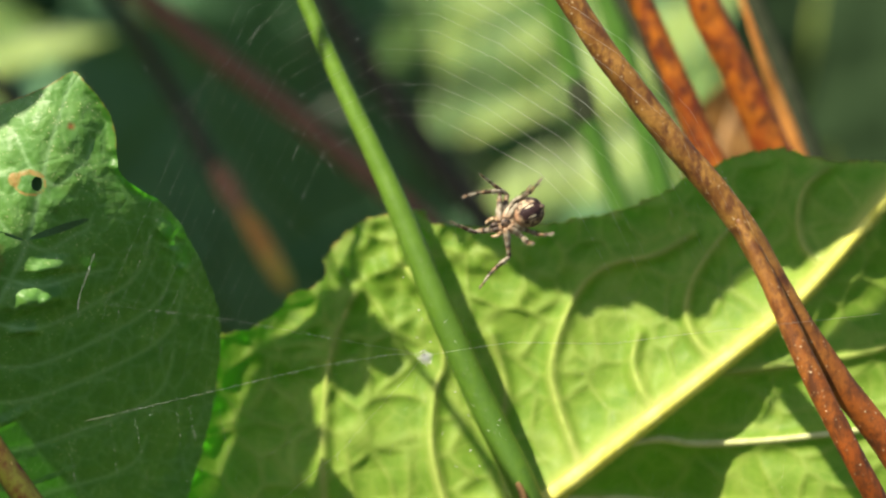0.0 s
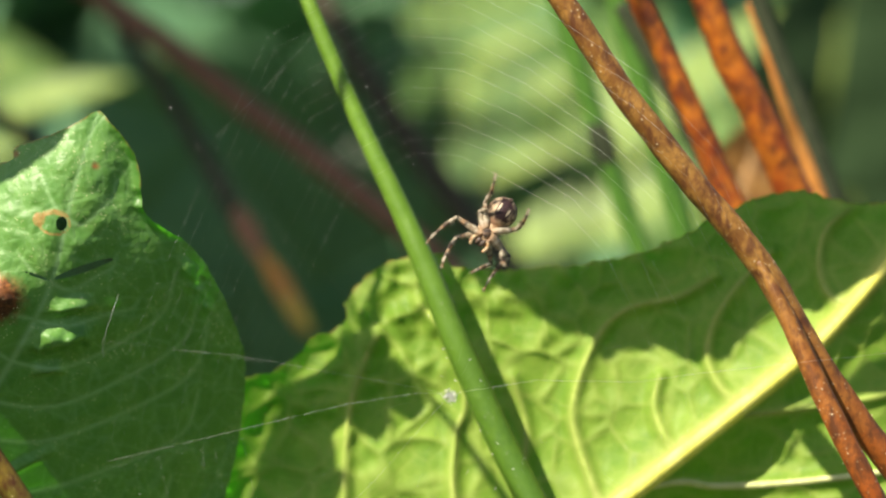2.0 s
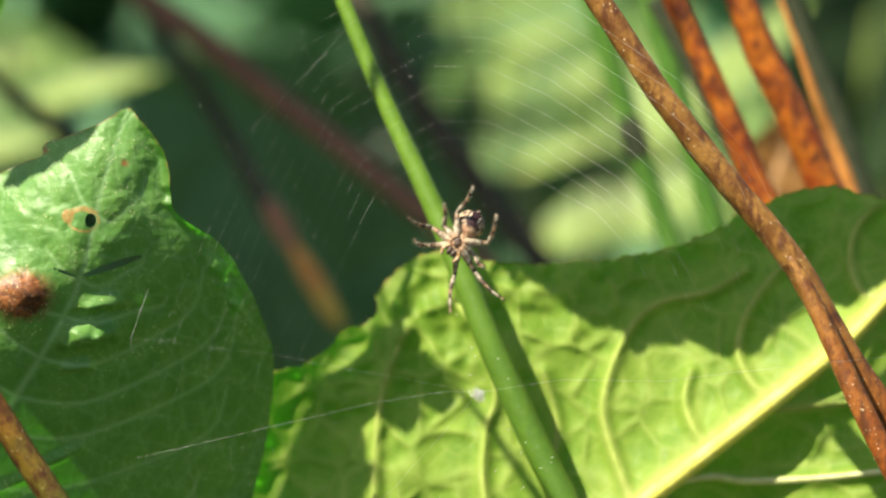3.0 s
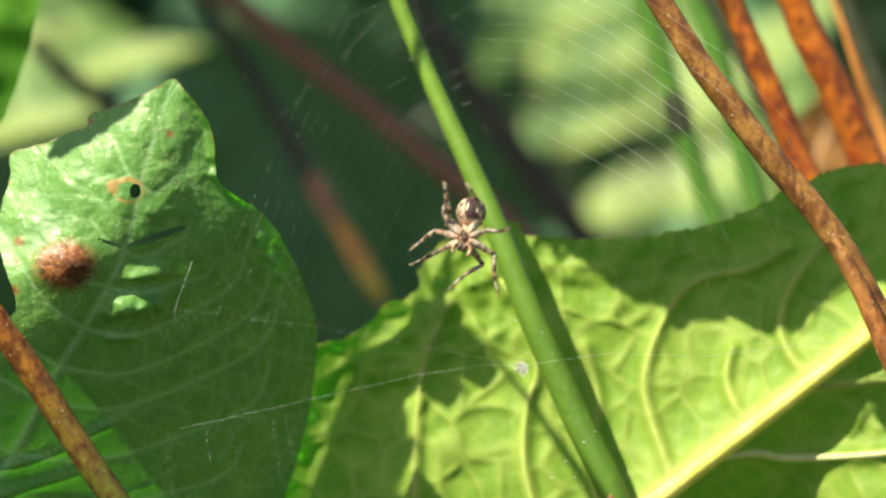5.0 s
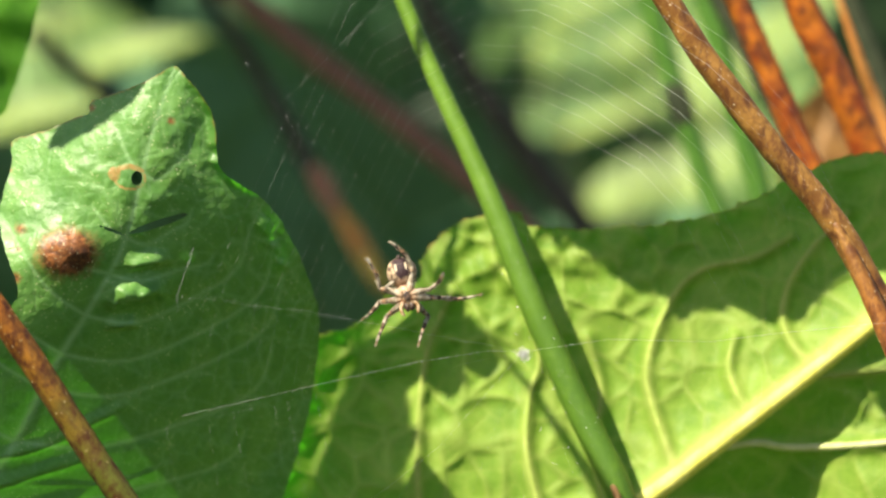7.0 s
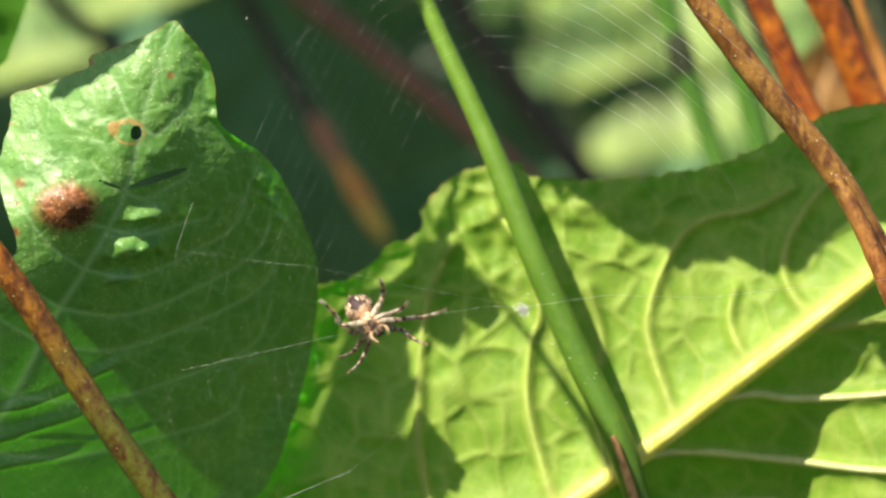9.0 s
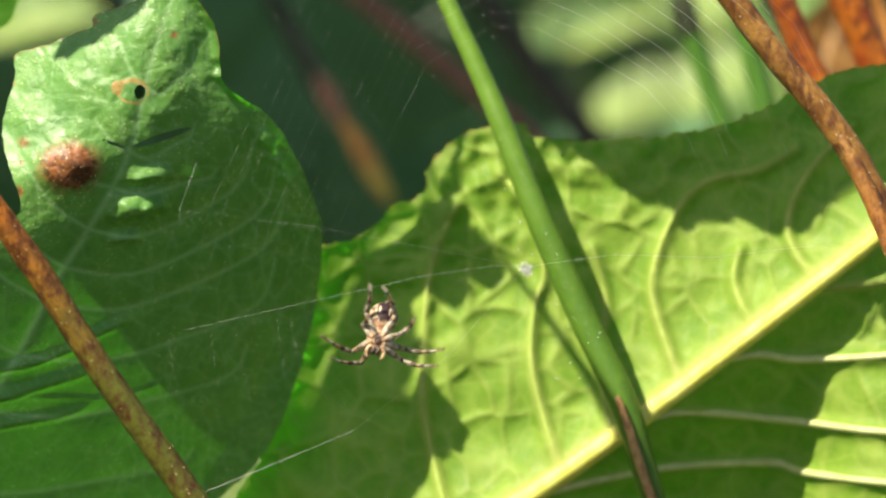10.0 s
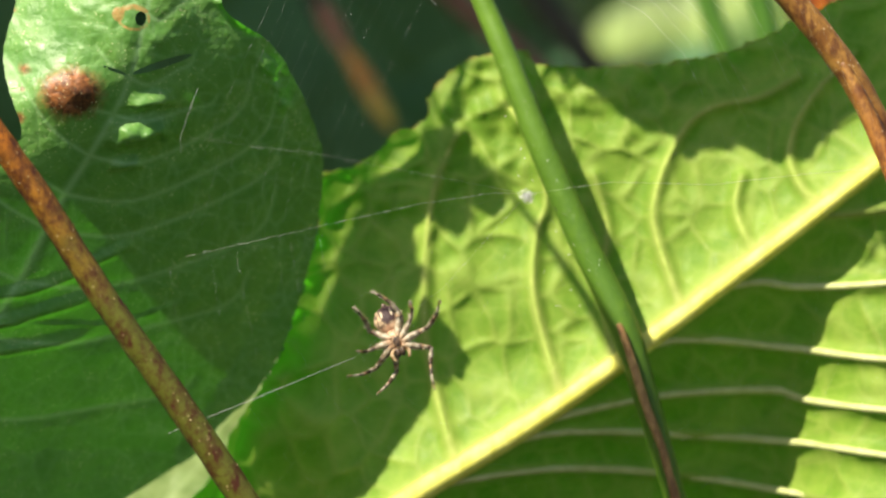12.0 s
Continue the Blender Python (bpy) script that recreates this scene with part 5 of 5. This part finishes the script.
FAR_LEG_THREE = [
    (0.0, 2.3, 1.2, 3.1, 1.8), (0.5, 2.2, 1.2, 3.2, 1.8), (1.0, 2.5, 1.1, 4.6, 1.1), (1.5, 2.0, -0.3, 3.4, -1.4),
    (2.0, 2.4, -0.3, 3.6, -1.4), (2.5, 2.8, 0.7, 3.8, 1.9), (3.0, 2.4, -0.0, 3.6, -0.3), (5.0, 2.3, 1.5, 4.7, 2.4),
    (5.5, 3.0, -0.0, 3.5, 2.9), (6.0, 2.5, 1.6, 3.2, 1.9), (6.5, 2.8, 0.8, 4.0, 1.7), (8.5, 3.3, -0.3, 4.6, 1.3),
    (9.0, 3.1, -0.6, 4.5, -0.6), (9.5, 2.9, 2.0, 2.9, 4.1), (10.0, 3.5, 2.1, 3.4, 3.4), (10.5, 3.4, 0.1, 4.7, 0.9),
    (11.0, 3.0, 0.3, 5.0, 1.4), (11.5, 2.8, 2.4, 3.2, 2.8), (12.0, 3.3, 2.6, 3.0, 3.7),
]
FAR_LEG_FOUR = [
    (0.0, 1.9, 2.1, 3.0, 4.0), (0.5, 1.6, 3.2, 1.9, 4.8), (1.0, 2.3, 4.4, 1.4, 7.0), (1.5, 1.9, 4.2, -1.4, 5.7),
    (2.0, 2.7, 2.7, 2.3, 4.4), (2.5, 2.5, 4.1, 1.6, 6.5), (3.0, 3.2, 2.2, 1.9, 4.8), (5.0, 1.2, 4.0, -1.2, 5.8),
    (5.5, 1.4, 2.2, 2.8, 3.9), (6.0, 3.1, 3.2, 2.3, 6.1), (6.5, 1.6, 4.2, -0.7, 6.8), (8.5, 1.8, 3.8, -0.3, 6.8),
    (9.0, 2.8, 1.5, 3.8, 2.9), (9.5, 1.9, 5.1, 0.2, 8.6), (10.0, 1.7, 4.7, -0.7, 6.0), (10.5, 1.9, 3.9, -1.3, 7.6),
    (11.0, 2.9, 1.3, 3.7, 2.8), (11.5, 2.1, 4.7, 1.7, 8.2), (12.0, 1.9, 4.5, -1.0, 7.0),
]

LEG_ROWS = {("near", "one"): NEAR_LEG_ONE, ("near", "two"): NEAR_LEG_TWO, ("near", "three"): NEAR_LEG_THREE, ("near", "four"): NEAR_LEG_FOUR,
            ("far", "one"): FAR_LEG_ONE, ("far", "two"): FAR_LEG_TWO, ("far", "three"): FAR_LEG_THREE, ("far", "four"): FAR_LEG_FOUR}
# seconds, degrees by which the abdomen swings back from the web
ABDOMEN_ROWS = [(0.0, 5), (1.0, 0), (2.5, 25), (3.0, 38), (5.0, 20), (5.5, 50), (6.0, 35), (6.5, 18), (8.5, 50), (9.0, 50), (9.5, 25), (10.0, 35), (10.5, 45), (11.0, 52), (11.5, 28), (12.0, 38)]
# seconds, sway of the web and of the leaf beside it, in millimetres to the right and down
SWAY = [(0.0, -0.5, 0.86), (0.5, -0.2, 0.58), (1.0, -0.18, 0.64), (1.5, 0.0, 0.2), (2.0, -0.04, 0.32), (2.5, -0.11, 0.45), (3.0, -0.34, 0.9), (3.2, -0.34, 0.95), (4.8, -0.2, 0.6),
        (5.0, -0.13, 0.72), (5.5, 0.1, -0.45), (6.0, -0.08, 0.1), (6.5, 0.0, 0.0), (6.7, -0.1, 0.1), (8.3, -0.28, 0.6), (8.5, -0.32, 0.72), (9.0, -0.38, 0.83), (9.5, -0.43, 0.93),
        (10.0, -0.46, 0.71), (10.5, -0.44, 0.44), (11.0, -0.34, 0.23), (11.5, -0.4, 0.44), (12.0, -0.58, 0.7)]


def aim(start, way):
    """A pose at start whose x axis points along way."""
    q = Vector((1, 0, 0)).rotation_difference(way.normalized())
    return Matrix.LocRotScale(start, q, None)


def reach_out(start, x, z, length, deep):
    """The way from start to a place seen at x, z, for a stiff piece of that length; what is missing goes into the depth."""
    flat = Vector((x - start.x, 0, z - start.z))
    p = min(flat.length, length * 0.985)
    flat = flat.normalized() * p
    return Vector((flat.x, deep * math.sqrt(max(length * length - p * p, 0)), flat.z))


def motions():
    mm = 0.001
    for ob in (eaten_leaf, web, *swaying_leaves):
        home = ob.location.copy()
        walk(ob, [(t, Matrix.Translation(home + Vector((x * mm, 0, -z * mm)))) for t, x, z in SWAY])
    walk(spider, [(t, Matrix.Translation((x * mm, 0.588, EYE + z * mm)) @ Matrix.Rotation(radians(-turn), 4, "Y")) for t, x, z, turn in SPIDER_ROWS])
    walk(abdomen, [(t, pose(0, 0, 0.95 * mm, -a * 1.05)) for t, a in ABDOMEN_ROWS])
    for key, (upper, lower, hip, a, b) in spider_legs.items():
        up_rows, low_rows = [], []
        for t, kx, kz, fx, fz in LEG_ROWS[key]:
            w1 = reach_out(hip, kx * mm, kz * mm, a, 0.7)
            knee = hip + w1.normalized() * a
            w2 = reach_out(knee, fx * mm, fz * mm, b, -0.6)
            m1, m2 = aim(hip, w1), aim(knee, w2)
            up_rows.append((t, m1))
            low_rows.append((t, m1.inverted() @ m2))
        walk(upper, up_rows)
        walk(lower, low_rows)


motions()
